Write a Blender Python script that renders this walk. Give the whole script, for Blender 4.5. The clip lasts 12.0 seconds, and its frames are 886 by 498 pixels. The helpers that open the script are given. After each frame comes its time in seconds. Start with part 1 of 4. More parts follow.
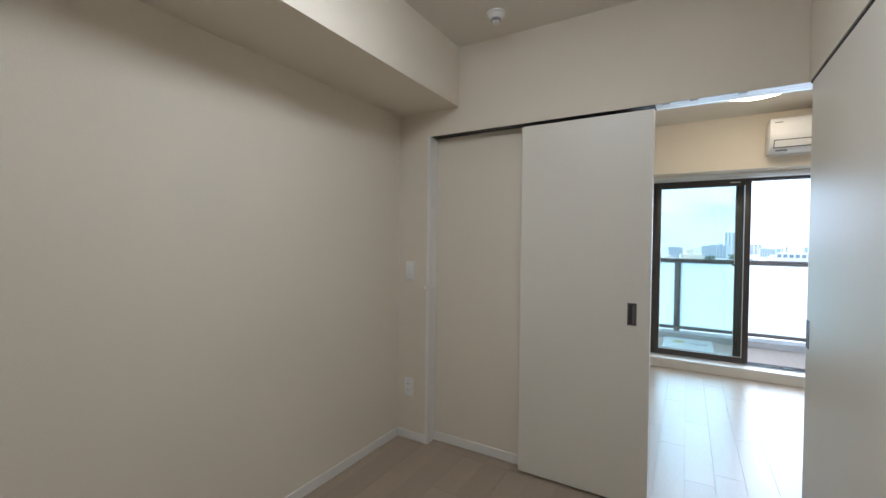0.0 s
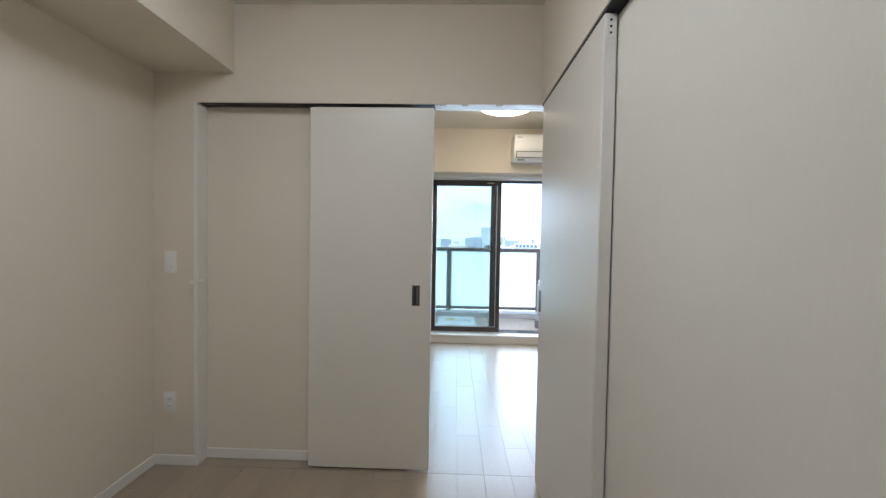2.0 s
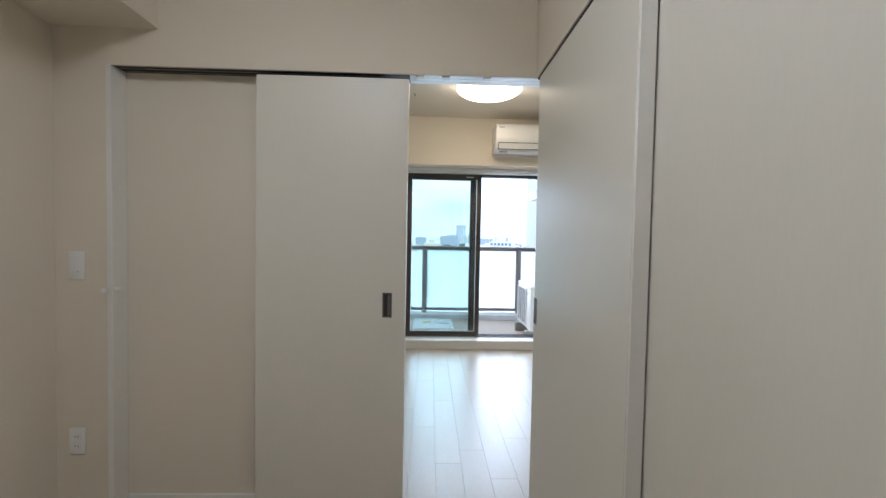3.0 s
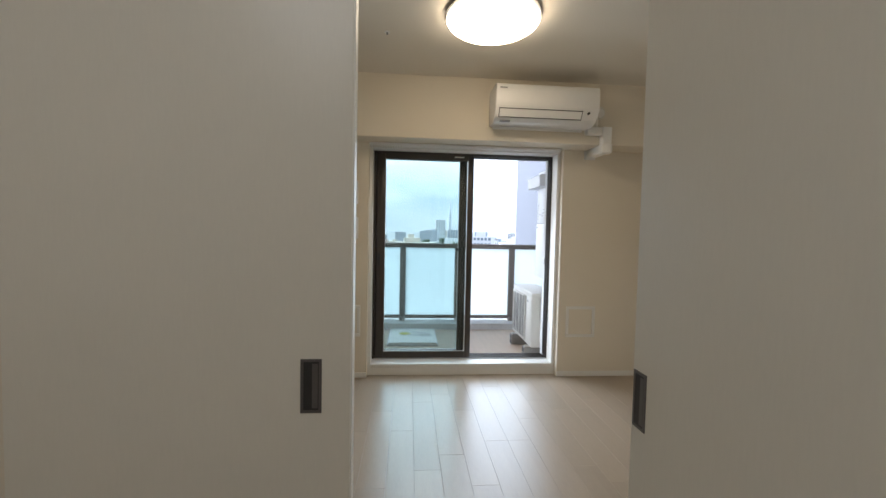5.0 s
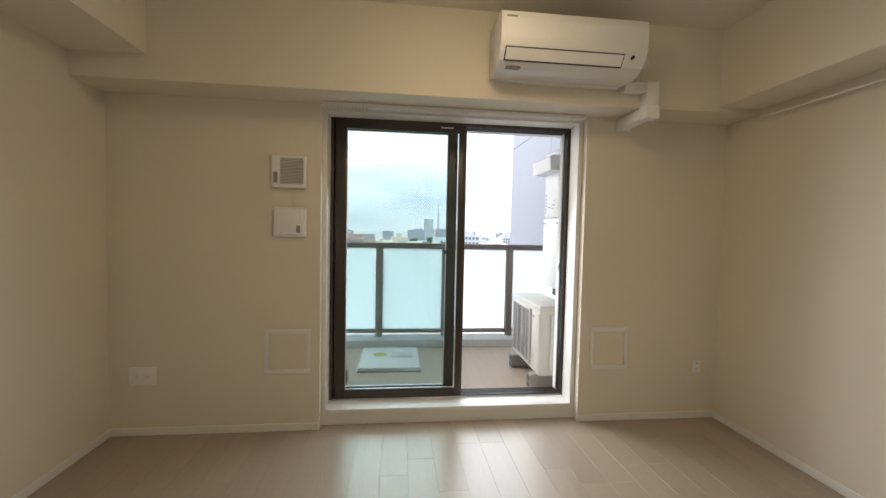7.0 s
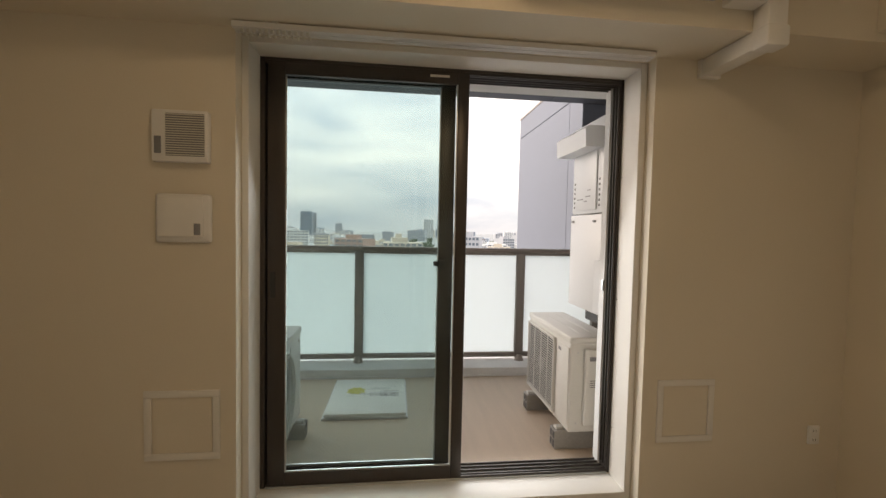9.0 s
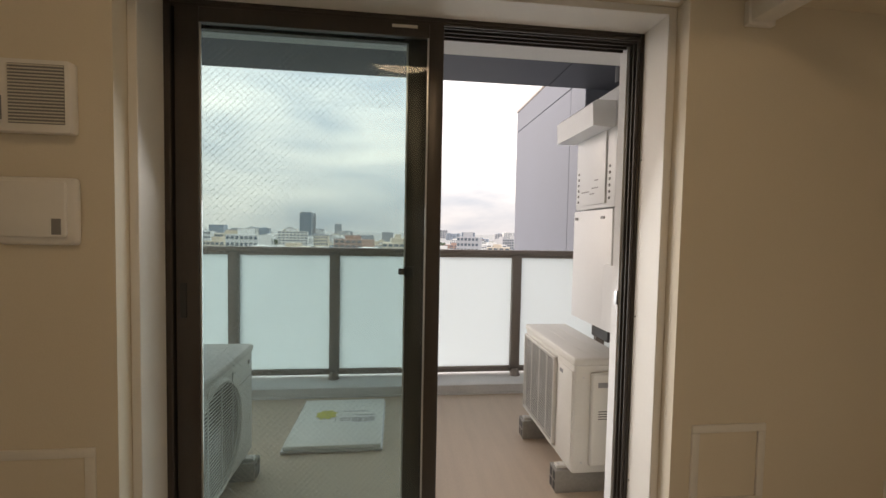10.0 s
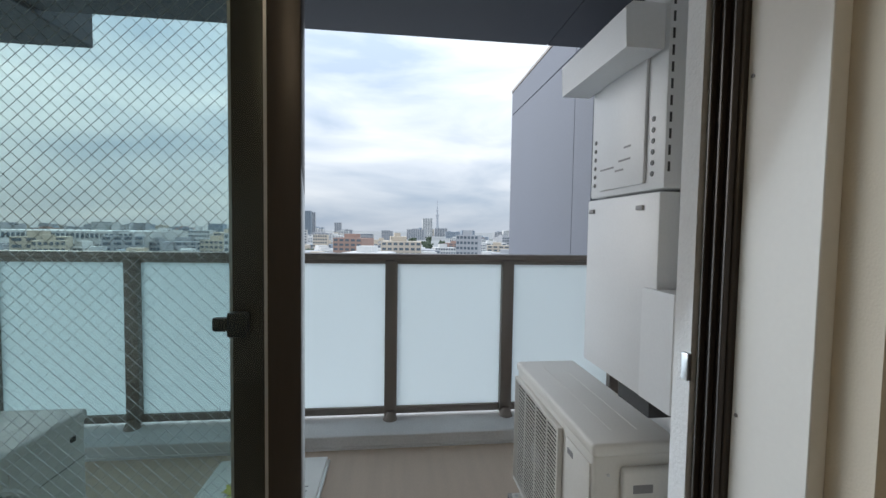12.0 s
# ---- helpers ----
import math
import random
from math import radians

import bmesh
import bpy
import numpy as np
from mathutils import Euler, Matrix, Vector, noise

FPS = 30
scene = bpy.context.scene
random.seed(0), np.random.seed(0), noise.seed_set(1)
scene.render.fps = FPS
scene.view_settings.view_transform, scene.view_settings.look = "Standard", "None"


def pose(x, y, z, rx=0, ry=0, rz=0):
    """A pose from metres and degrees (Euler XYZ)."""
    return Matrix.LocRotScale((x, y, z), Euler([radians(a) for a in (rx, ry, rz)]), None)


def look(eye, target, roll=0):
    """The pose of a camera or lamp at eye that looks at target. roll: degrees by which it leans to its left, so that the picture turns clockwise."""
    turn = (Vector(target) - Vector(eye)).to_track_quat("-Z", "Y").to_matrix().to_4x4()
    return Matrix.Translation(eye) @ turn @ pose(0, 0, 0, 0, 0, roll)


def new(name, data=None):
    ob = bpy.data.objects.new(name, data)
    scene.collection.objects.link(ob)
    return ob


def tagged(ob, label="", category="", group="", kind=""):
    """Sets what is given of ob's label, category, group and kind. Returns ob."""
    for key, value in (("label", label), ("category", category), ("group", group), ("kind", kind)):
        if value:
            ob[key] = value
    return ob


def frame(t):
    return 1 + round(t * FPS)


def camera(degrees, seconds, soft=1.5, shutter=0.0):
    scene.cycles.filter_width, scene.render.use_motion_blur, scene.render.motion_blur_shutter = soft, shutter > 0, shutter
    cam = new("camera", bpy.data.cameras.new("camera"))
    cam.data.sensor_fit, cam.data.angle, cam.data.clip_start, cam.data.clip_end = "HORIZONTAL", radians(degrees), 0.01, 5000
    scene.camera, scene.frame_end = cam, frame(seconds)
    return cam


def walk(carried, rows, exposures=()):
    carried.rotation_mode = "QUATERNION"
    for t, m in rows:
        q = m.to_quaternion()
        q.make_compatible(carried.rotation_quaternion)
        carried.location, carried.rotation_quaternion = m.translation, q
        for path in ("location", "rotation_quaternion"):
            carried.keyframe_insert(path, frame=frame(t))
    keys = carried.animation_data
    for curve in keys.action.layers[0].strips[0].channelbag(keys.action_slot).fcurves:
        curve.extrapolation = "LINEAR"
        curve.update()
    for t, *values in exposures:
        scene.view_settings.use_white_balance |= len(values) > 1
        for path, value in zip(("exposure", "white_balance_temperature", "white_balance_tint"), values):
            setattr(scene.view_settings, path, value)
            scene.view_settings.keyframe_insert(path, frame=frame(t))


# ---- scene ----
cam = camera(94.6, 12.0)
PATH = [
    (0, (0.063, -0.195, 1.368), (-0.964, 1.521, 1.334), 0.7),
    (0.5, (0.056, -0.206, 1.367), (-0.631, 1.672, 1.322), 0.7),
    (1, (0.059, -0.216, 1.366), (-0.343, 1.743, 1.316), 0.8),
    (1.5, (0.059, -0.215, 1.361), (-0.136, 1.775, 1.311), 0.9),
    (2, (0.036, -0.164, 1.337), (-0.022, 1.834, 1.279), 1.0),
    (2.5, (0.007, -0.024, 1.317), (0.025, 1.975, 1.26), 1.1),
    (3, (0.017, 0.212, 1.335), (0.081, 2.209, 1.27), 1.1),
    (5, (0.025, 1.244, 1.341), (0.189, 3.236, 1.252), 1.2),
    (5.5, (0.049, 1.515, 1.346), (0.234, 3.504, 1.256), 1.2),
    (6, (0.088, 1.749, 1.327), (0.283, 3.737, 1.236), 1.3),
    (6.5, (0.121, 1.99, 1.343), (0.336, 3.976, 1.247), 1.2),
    (7, (0.145, 2.237, 1.32), (0.368, 4.223, 1.228), 1.2),
    (9, (0.299, 3.208, 1.322), (0.522, 5.193, 1.233), 1.2),
    (9.5, (0.364, 3.423, 1.313), (0.585, 5.408, 1.225), 1.1),
    (10, (0.467, 3.642, 1.315), (0.692, 5.627, 1.229), 1.1),
    (10.5, (0.536, 3.843, 1.306), (0.767, 5.828, 1.221), 1.2),
    (11, (0.593, 4.074, 1.316), (0.82, 6.059, 1.226), 1.0),
    (11.5, (0.682, 4.276, 1.314), (0.913, 6.261, 1.226), 0.9),
    (12, (0.777, 4.461, 1.326), (1.003, 6.446, 1.231), 0.9),
]
walk(cam, [(t, look(eye, target, roll)) for t, eye, target, roll in PATH],
     exposures=[(0, 2.38, 5300, 11), (2, 2.38, 5350, 11), (3, 2.28, 5400, 11), (5, 1.84, 5800, 11), (6, 1.95, 6150, 12), (7, 1.85, 6500, 12),
                (9, 1.28, 7500, 17), (10, 1.12, 7500, 18), (11, 0.82, 6800, 13), (12, 0.6, 6100, 9)])

# ---------------------------------------------------------------- light
world = bpy.data.worlds.new("world")
scene.world = world
world.use_nodes = True
wn, wl = world.node_tree.nodes, world.node_tree.links
wn.clear()
w_out, w_bg = wn.new("ShaderNodeOutputWorld"), wn.new("ShaderNodeBackground")
sky = wn.new("ShaderNodeTexSky")
sky.sky_type, sky.sun_disc = "NISHITA", False
sky.sun_elevation, sky.sun_rotation = radians(20), radians(-58)
sky.air_density, sky.dust_density = 1.0, 2.0
w_tc, w_map = wn.new("ShaderNodeTexCoord"), wn.new("ShaderNodeMapping")
w_map.inputs["Scale"].default_value = (1.6, 1.6, 6.5)
w_noise = wn.new("ShaderNodeTexNoise")
w_noise.inputs["Scale"].default_value, w_noise.inputs["Detail"].default_value = 1.5, 7
w_noise.inputs["Distortion"].default_value = 0.35
w_ramp = wn.new("ShaderNodeValToRGB")
w_ramp.color_ramp.elements[0].position, w_ramp.color_ramp.elements[0].color = 0.34, (0.42, 0.49, 0.58, 1)
w_ramp.color_ramp.elements[1].position, w_ramp.color_ramp.elements[1].color = 0.68, (0.85, 0.85, 0.85, 1)
w_dim = wn.new("ShaderNodeVectorMath")
w_dim.operation = "SCALE"
w_dim.inputs["Scale"].default_value = 0.1
w_mix = wn.new("ShaderNodeMixRGB")
w_mix.inputs["Fac"].default_value = 0.94
wl.new(w_tc.outputs["Generated"], w_map.inputs["Vector"])
wl.new(w_map.outputs["Vector"], w_noise.inputs["Vector"])
wl.new(w_noise.outputs["Fac"], w_ramp.inputs["Fac"])
wl.new(sky.outputs["Color"], w_dim.inputs[0])
wl.new(w_dim.outputs["Vector"], w_mix.inputs["Color1"])
wl.new(w_ramp.outputs["Color"], w_mix.inputs["Color2"])
# an overcast sky is brighter overhead than at the horizon
w_sep, w_up, w_grad = wn.new("ShaderNodeSeparateXYZ"), wn.new("ShaderNodeMapRange"), wn.new("ShaderNodeVectorMath")
w_up.inputs["To Min"].default_value, w_up.inputs["To Max"].default_value = 0.66, 1.9
w_grad.operation = "SCALE"
wl.new(w_tc.outputs["Generated"], w_sep.inputs["Vector"])
wl.new(w_sep.outputs["Z"], w_up.inputs["Value"])
wl.new(w_mix.outputs["Color"], w_grad.inputs[0])
wl.new(w_up.outputs["Result"], w_grad.inputs["Scale"])
wl.new(w_grad.outputs["Vector"], w_bg.inputs["Color"])
wl.new(w_bg.outputs["Background"], w_out.inputs["Surface"])
w_bg.inputs["Strength"].default_value = 1.0

sun_data = bpy.data.lights.new("sun", "SUN")
sun_data.energy, sun_data.angle, sun_data.color = 1.5, radians(50), (1.0, 0.96, 0.9)
sun = new("sun", sun_data)
sun.matrix_world = look((0, 0, 0), (math.sin(radians(58)) * 0.94, -math.cos(radians(58)) * 0.94, -0.342))
LIVING_LAMP, LIVING_TINT = 3.4, (1.0, 0.77, 0.49)
# added fill lamp in the window opening, lifts the daylight indoors
window_fill = bpy.data.lights.new("window_fill", "AREA")
window_fill.shape, window_fill.size, window_fill.size_y = "RECTANGLE", 1.6, 1.9
window_fill.energy, window_fill.color, window_fill.spread = 6.4, (0.84, 0.94, 1.0), radians(140)
window_fill_lamp = new("window_fill", window_fill)
window_fill_lamp.matrix_world = look((0.54, 5.29, 1.1), (0.54, 4.29, 0.62))
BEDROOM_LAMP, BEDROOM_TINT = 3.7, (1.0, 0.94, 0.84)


# ---------------------------------------------------------------- materials
def material(name, colour, rough=0.5, metal=0.0, vary=0.06, scale=3.0, fine=120.0, bump=0.02, spec=0.5, stretch=(1, 1, 1), rand=0.0):
    """Base colour with a broad and a fine variation and a fine relief."""
    m = bpy.data.materials.new(name)
    m.use_nodes = True
    n, l = m.node_tree.nodes, m.node_tree.links
    b = n["Principled BSDF"]
    b.inputs["Metallic"].default_value = metal
    b.inputs["Specular IOR Level"].default_value = spec
    tc, mp = n.new("ShaderNodeTexCoord"), n.new("ShaderNodeMapping")
    mp.inputs["Scale"].default_value = stretch
    l.new(tc.outputs["Object"], mp.inputs["Vector"])
    big, small = n.new("ShaderNodeTexNoise"), n.new("ShaderNodeTexNoise")
    big.inputs["Scale"].default_value, big.inputs["Detail"].default_value = scale, 4
    small.inputs["Scale"].default_value, small.inputs["Detail"].default_value = fine, 3
    for x in (big, small):
        l.new(mp.outputs["Vector"], x.inputs["Vector"])
    add = n.new("ShaderNodeMath")
    add.operation = "ADD"
    l.new(big.outputs["Fac"], add.inputs[0])
    l.new(small.outputs["Fac"], add.inputs[1])
    val = add.outputs[0]
    if rand:
        oi, mul, add2 = n.new("ShaderNodeObjectInfo"), n.new("ShaderNodeMath"), n.new("ShaderNodeMath")
        mul.operation, mul.inputs[1].default_value = "MULTIPLY_ADD", rand * 2
        mul.inputs[2].default_value = -rand
        l.new(oi.outputs["Random"], mul.inputs[0])
        l.new(val, add2.inputs[0])
        l.new(mul.outputs[0], add2.inputs[1])
        val = add2.outputs[0]
    ramp = n.new("ShaderNodeMapRange")
    ramp.inputs["From Min"].default_value, ramp.inputs["From Max"].default_value = 0.6, 1.4
    ramp.inputs["To Min"].default_value, ramp.inputs["To Max"].default_value = 1 - vary, 1 + vary
    ramp.clamp = False
    l.new(val, ramp.inputs["Value"])
    sc = n.new("ShaderNodeVectorMath")
    sc.operation = "SCALE"
    sc.inputs[0].default_value = colour
    l.new(ramp.outputs["Result"], sc.inputs["Scale"])
    l.new(sc.outputs["Vector"], b.inputs["Base Color"])
    rr = n.new("ShaderNodeMapRange")
    rr.inputs["To Min"].default_value, rr.inputs["To Max"].default_value = max(0.02, rough - 0.06), min(1, rough + 0.06)
    l.new(big.outputs["Fac"], rr.inputs["Value"])
    l.new(rr.outputs["Result"], b.inputs["Roughness"])
    if bump:
        bp = n.new("ShaderNodeBump")
        bp.inputs["Strength"].default_value, bp.inputs["Distance"].default_value = bump * 10, 0.002
        l.new(small.outputs["Fac"], bp.inputs["Height"])
        l.new(bp.outputs["Normal"], b.inputs["Normal"])
    return m


M_wall = material("vinyl_wallpaper", (0.76, 0.695, 0.585), 0.85, vary=0.025, scale=1.5, fine=260, bump=0.03, spec=0.2)
M_ceil = material("ceiling_paper", (0.76, 0.715, 0.63), 0.9, vary=0.025, scale=1.2, fine=240, bump=0.03, spec=0.2)
M_door = material("door_laminate", (0.74, 0.71, 0.635), 0.38, vary=0.02, scale=1.2, fine=180, bump=0.006, stretch=(1, 1, 0.15))
M_trim = material("white_trim", (0.80, 0.78, 0.74), 0.45, vary=0.02, fine=90, bump=0.004)
M_white = material("white_plastic", (0.84, 0.83, 0.81), 0.35, vary=0.015, fine=60, bump=0.003)
M_cream = material("cream_plastic", (0.74, 0.72, 0.66), 0.4, vary=0.02, fine=60, bump=0.003)
M_floor = material("ash_floor_board", (0.37, 0.30, 0.222), 0.31, spec=0.8, vary=0.08, scale=2.2, fine=34, bump=0.010, stretch=(6, 0.5, 1), rand=0.28)
M_sub = material("floor_joint", (0.33, 0.27, 0.2), 0.8, vary=0.1)
# near-black that puts the shade of the door track gaps into colour
M_gap_shade = material("gap_shade", (0.02, 0.02, 0.022), 0.6, vary=0.1)
M_pull = material("pewter_pull", (0.16, 0.15, 0.15), 0.4, metal=0.6, vary=0.06, fine=200)
M_bronze = material("bronze_aluminium", (0.066, 0.056, 0.050), 0.36, metal=0.3, vary=0.08, scale=4, fine=150, bump=0.004, stretch=(1, 1, 0.1))
M_alu = material("aluminium", (0.62, 0.63, 0.64), 0.3, metal=0.9, vary=0.05, fine=150)
M_rail = material("taupe_rail", (0.235, 0.205, 0.185), 0.42, metal=0.35, vary=0.05, fine=150, bump=0.004)
M_balc = material("balcony_vinyl", (0.55, 0.445, 0.355), 0.6, vary=0.09, scale=2.5, fine=55, bump=0.03, stretch=(8, 0.8, 1))
M_conc = material("concrete_kerb", (0.68, 0.68, 0.68), 0.75, vary=0.12, scale=4, fine=90, bump=0.04)
M_ext = material("white_render", (0.74, 0.75, 0.76), 0.8, vary=0.05, scale=5, fine=140, bump=0.08)
M_soffit = material("dark_soffit_panel", (0.06, 0.065, 0.078), 0.55, vary=0.08, scale=2, fine=80, bump=0.01)
M_wing = material("slate_panel", (0.145, 0.16, 0.20), 0.6, vary=0.08, scale=1.6, fine=60, bump=0.015)
M_unit = material("beige_metal", (0.69, 0.68, 0.65), 0.42, vary=0.04, scale=4, fine=110, bump=0.006)
M_heater = material("pale_grey_enamel", (0.71, 0.725, 0.745), 0.36, vary=0.03, scale=4, fine=110, bump=0.005)
M_block = material("recycled_plastic_block", (0.30, 0.29, 0.275), 0.7, vary=0.12, fine=60, bump=0.03)
M_black = material("black_plastic", (0.03, 0.03, 0.032), 0.45, vary=0.1)
M_board = material("hatch_steel", (0.84, 0.85, 0.83), 0.35, metal=0.0, vary=0.04, scale=5, fine=120, bump=0.006)
M_yellow = material("yellow_print", (0.62, 0.60, 0.10), 0.5, vary=0.05)
M_grey = material("grey_print", (0.25, 0.25, 0.26), 0.5, vary=0.05)
M_wire = material("glass_wire", (0.36, 0.38, 0.38), 0.45, metal=0.6, vary=0.05)
M_ground = material("city_ground", (0.26, 0.27, 0.27), 0.9, vary=0.25, scale=0.01, fine=0.05, bump=0)
M_tree = material("city_foliage", (0.06, 0.085, 0.05), 0.8, vary=0.35, scale=0.1, fine=0.9, bump=0)
M_pane_far = material("far_window", (0.12, 0.15, 0.18), 0.25, vary=0.15, scale=0.05, fine=0.3, bump=0)
# wall colours lean pale and bluish-grey to stand in for distance haze
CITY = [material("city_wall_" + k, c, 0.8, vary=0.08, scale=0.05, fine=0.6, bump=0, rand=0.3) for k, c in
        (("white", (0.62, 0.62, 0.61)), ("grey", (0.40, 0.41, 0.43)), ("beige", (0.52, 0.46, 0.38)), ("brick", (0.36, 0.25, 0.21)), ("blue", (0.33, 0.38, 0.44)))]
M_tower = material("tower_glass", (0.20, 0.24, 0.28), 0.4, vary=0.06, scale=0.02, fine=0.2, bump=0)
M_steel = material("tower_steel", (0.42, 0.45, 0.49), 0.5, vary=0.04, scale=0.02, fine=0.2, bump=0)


def lamp_material(name, tint, power):
    m = bpy.data.materials.new(name)
    m.use_nodes = True
    b = m.node_tree.nodes["Principled BSDF"]
    b.inputs["Base Color"].default_value = (0.85, 0.84, 0.82, 1)
    b.inputs["Roughness"].default_value = 0.35
    b.inputs["Emission Color"].default_value = (*tint, 1)
    b.inputs["Emission Strength"].default_value = power
    return m


def pane_material(name, tint, gloss=1.0):
    """Clear window glass: tinted passage and a mirror coat by the angle."""
    m = bpy.data.materials.new(name)
    m.use_nodes = True
    n, l = m.node_tree.nodes, m.node_tree.links
    n.clear()
    out, mix = n.new("ShaderNodeOutputMaterial"), n.new("ShaderNodeMixShader")
    tr, gl, lw = n.new("ShaderNodeBsdfTransparent"), n.new("ShaderNodeBsdfGlossy"), n.new("ShaderNodeLayerWeight")
    tr.inputs["Color"].default_value = (*tint, 1)
    gl.inputs["Roughness"].default_value = 0.02
    pw, ma = n.new("ShaderNodeMath"), n.new("ShaderNodeMath")
    pw.operation, pw.inputs[1].default_value = "POWER", 4.0
    ma.operation, ma.inputs[1].default_value, ma.inputs[2].default_value = "MULTIPLY_ADD", 0.5, 0.025
    lw.inputs["Blend"].default_value = 0.5
    l.new(lw.outputs["Facing"], pw.inputs[0])
    l.new(pw.outputs[0], ma.inputs[0])
    l.new(ma.outputs[0], mix.inputs["Fac"])
    l.new(tr.outputs["BSDF"], mix.inputs[1])
    l.new(gl.outputs["BSDF"], mix.inputs[2])
    l.new(mix.outputs["Shader"], out.inputs["Surface"])
    return m


def frosted_material():
    m = bpy.data.materials.new("frosted_glass")
    m.use_nodes = True
    n, l = m.node_tree.nodes, m.node_tree.links
    n.clear()
    out, mix, mix2 = n.new("ShaderNodeOutputMaterial"), n.new("ShaderNodeMixShader"), n.new("ShaderNodeMixShader")
    tl, df, gl, ns = n.new("ShaderNodeBsdfTranslucent"), n.new("ShaderNodeBsdfDiffuse"), n.new("ShaderNodeBsdfGlossy"), n.new("ShaderNodeTexNoise")
    tl.inputs["Color"].default_value = (0.90, 0.955, 0.97, 1)
    df.inputs["Color"].default_value = (0.77, 0.82, 0.84, 1)
    gl.inputs["Roughness"].default_value = 0.25
    ns.inputs["Scale"].default_value = 1.2
    mr = n.new("ShaderNodeMapRange")
    mr.inputs["To Min"].default_value, mr.inputs["To Max"].default_value = 0.18, 0.30
    l.new(ns.outputs["Fac"], mr.inputs["Value"])
    l.new(mr.outputs["Result"], mix.inputs["Fac"])
    l.new(tl.outputs["BSDF"], mix.inputs[1])
    l.new(df.outputs["BSDF"], mix.inputs[2])
    mix2.inputs["Fac"].default_value = 0.05
    l.new(mix.outputs["Shader"], mix2.inputs[1])
    l.new(gl.outputs["BSDF"], mix2.inputs[2])
    l.new(mix2.outputs["Shader"], out.inputs["Surface"])
    return m


M_lamp = lamp_material("lit_diffuser", LIVING_TINT, LIVING_LAMP)
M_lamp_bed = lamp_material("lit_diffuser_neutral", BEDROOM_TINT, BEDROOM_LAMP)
M_pane = pane_material("window_glass", (0.86, 0.915, 0.91))
M_frost = frosted_material()


# ---------------------------------------------------------------- builders
def add_box(bm, x0, x1, y0, y1, z0, z1, bevel=0.0, seg=2):
    ret = bmesh.ops.create_cube(bm, size=1.0)
    vs = ret["verts"]
    for v in vs:
        v.co = Vector((x0 if v.co.x < 0 else x1, y0 if v.co.y < 0 else y1, z0 if v.co.z < 0 else z1))
    if bevel:
        es = list({e for v in vs for e in v.link_edges})
        bmesh.ops.bevel(bm, geom=es, offset=bevel, segments=seg, affect="EDGES", profile=0.5)


def add_cyl(bm, centre, r, h, axis="z", seg=24, r2=None):
    ret = bmesh.ops.create_cone(bm, cap_ends=True, segments=seg, radius1=r, radius2=r if r2 is None else r2, depth=h)
    turn = {"z": Matrix.Identity(4), "x": Matrix.Rotation(radians(90), 4, "Y"), "y": Matrix.Rotation(radians(-90), 4, "X")}[axis]
    bmesh.ops.transform(bm, matrix=Matrix.Translation(centre) @ turn, verts=ret["verts"])


def box(*a, **k):
    bm = bmesh.new()
    add_box(bm, *a, **k)
    return bm


def cyl(*a, **k):
    bm = bmesh.new()
    add_cyl(bm, *a, **k)
    return bm


def prism(points, axis, a0, a1, bevel=0.0):
    """A profile of 2D points drawn out along an axis: x takes (y, z), y takes (x, z), z takes (x, y)."""
    bm = bmesh.new()

    def at(p, a):
        return {"x": (a, p[0], p[1]), "y": (p[0], a, p[1]), "z": (p[0], p[1], a)}[axis]
    lo = [bm.verts.new(at(p, a0)) for p in points]
    hi = [bm.verts.new(at(p, a1)) for p in points]
    bm.faces.new(lo)
    bm.faces.new(hi[::-1])
    for i in range(len(points)):
        j = (i + 1) % len(points)
        bm.faces.new((lo[j], lo[i], hi[i], hi[j]))
    bmesh.ops.recalc_face_normals(bm, faces=bm.faces)
    if bevel:
        bmesh.ops.bevel(bm, geom=list(bm.edges), offset=bevel, segments=2, affect="EDGES", profile=0.5)
    return bm


def shade(me, angle=40):
    for p in me.polygons:
        p.use_smooth = True
    me.set_sharp_from_angle(angle=radians(angle))


def mesh_of(name, bm, mat, smooth=True):
    bmesh.ops.recalc_face_normals(bm, faces=bm.faces)
    me = bpy.data.meshes.new(name)
    bm.to_mesh(me)
    bm.free()
    if smooth:
        shade(me)
    me.materials.append(mat)
    return me


def part(name, bm, mat, parent, label="", smooth=True):
    ob = new(name, mesh_of(name, bm, mat, smooth))
    ob.parent = parent
    if label:
        ob["label"] = label
    return ob


def thing(name, label, category, group="", at=(0, 0, 0), kind=""):
    e = new(name)
    e.location = at
    return tagged(e, label, category, group, kind)


def structure(name, bm, mat, label="", category=""):
    return tagged(new(name, mesh_of(name, bm, mat, False)), label, category, kind="structure")


def boxes(rows, bevel=0.0):
    bm = bmesh.new()
    for r in rows:
        add_box(bm, *r, bevel=bevel)
    return bm


# ---------------------------------------------------------------- plan
CEIL = 2.61
HEAD_Y, HEAD_Z = 2.11, 2.07          # wall over the sliding doors
BED_L, BED_R, BED_BACK = -1.675, 0.495, -1.15
LIV_L, LIV_R, LIV_BACK = -1.605, 2.45, 2.23
WIN_Y, WIN_OUT = 4.925, 5.43         # window wall, inner and outer face
BEAM_Y, BEAM_Z = 4.655, 2.09         # beam over the window
SASH_Y = 5.15
WX0, WX1, WZ0 = -0.335, 1.415, 0.108
BALC_Z = -0.07

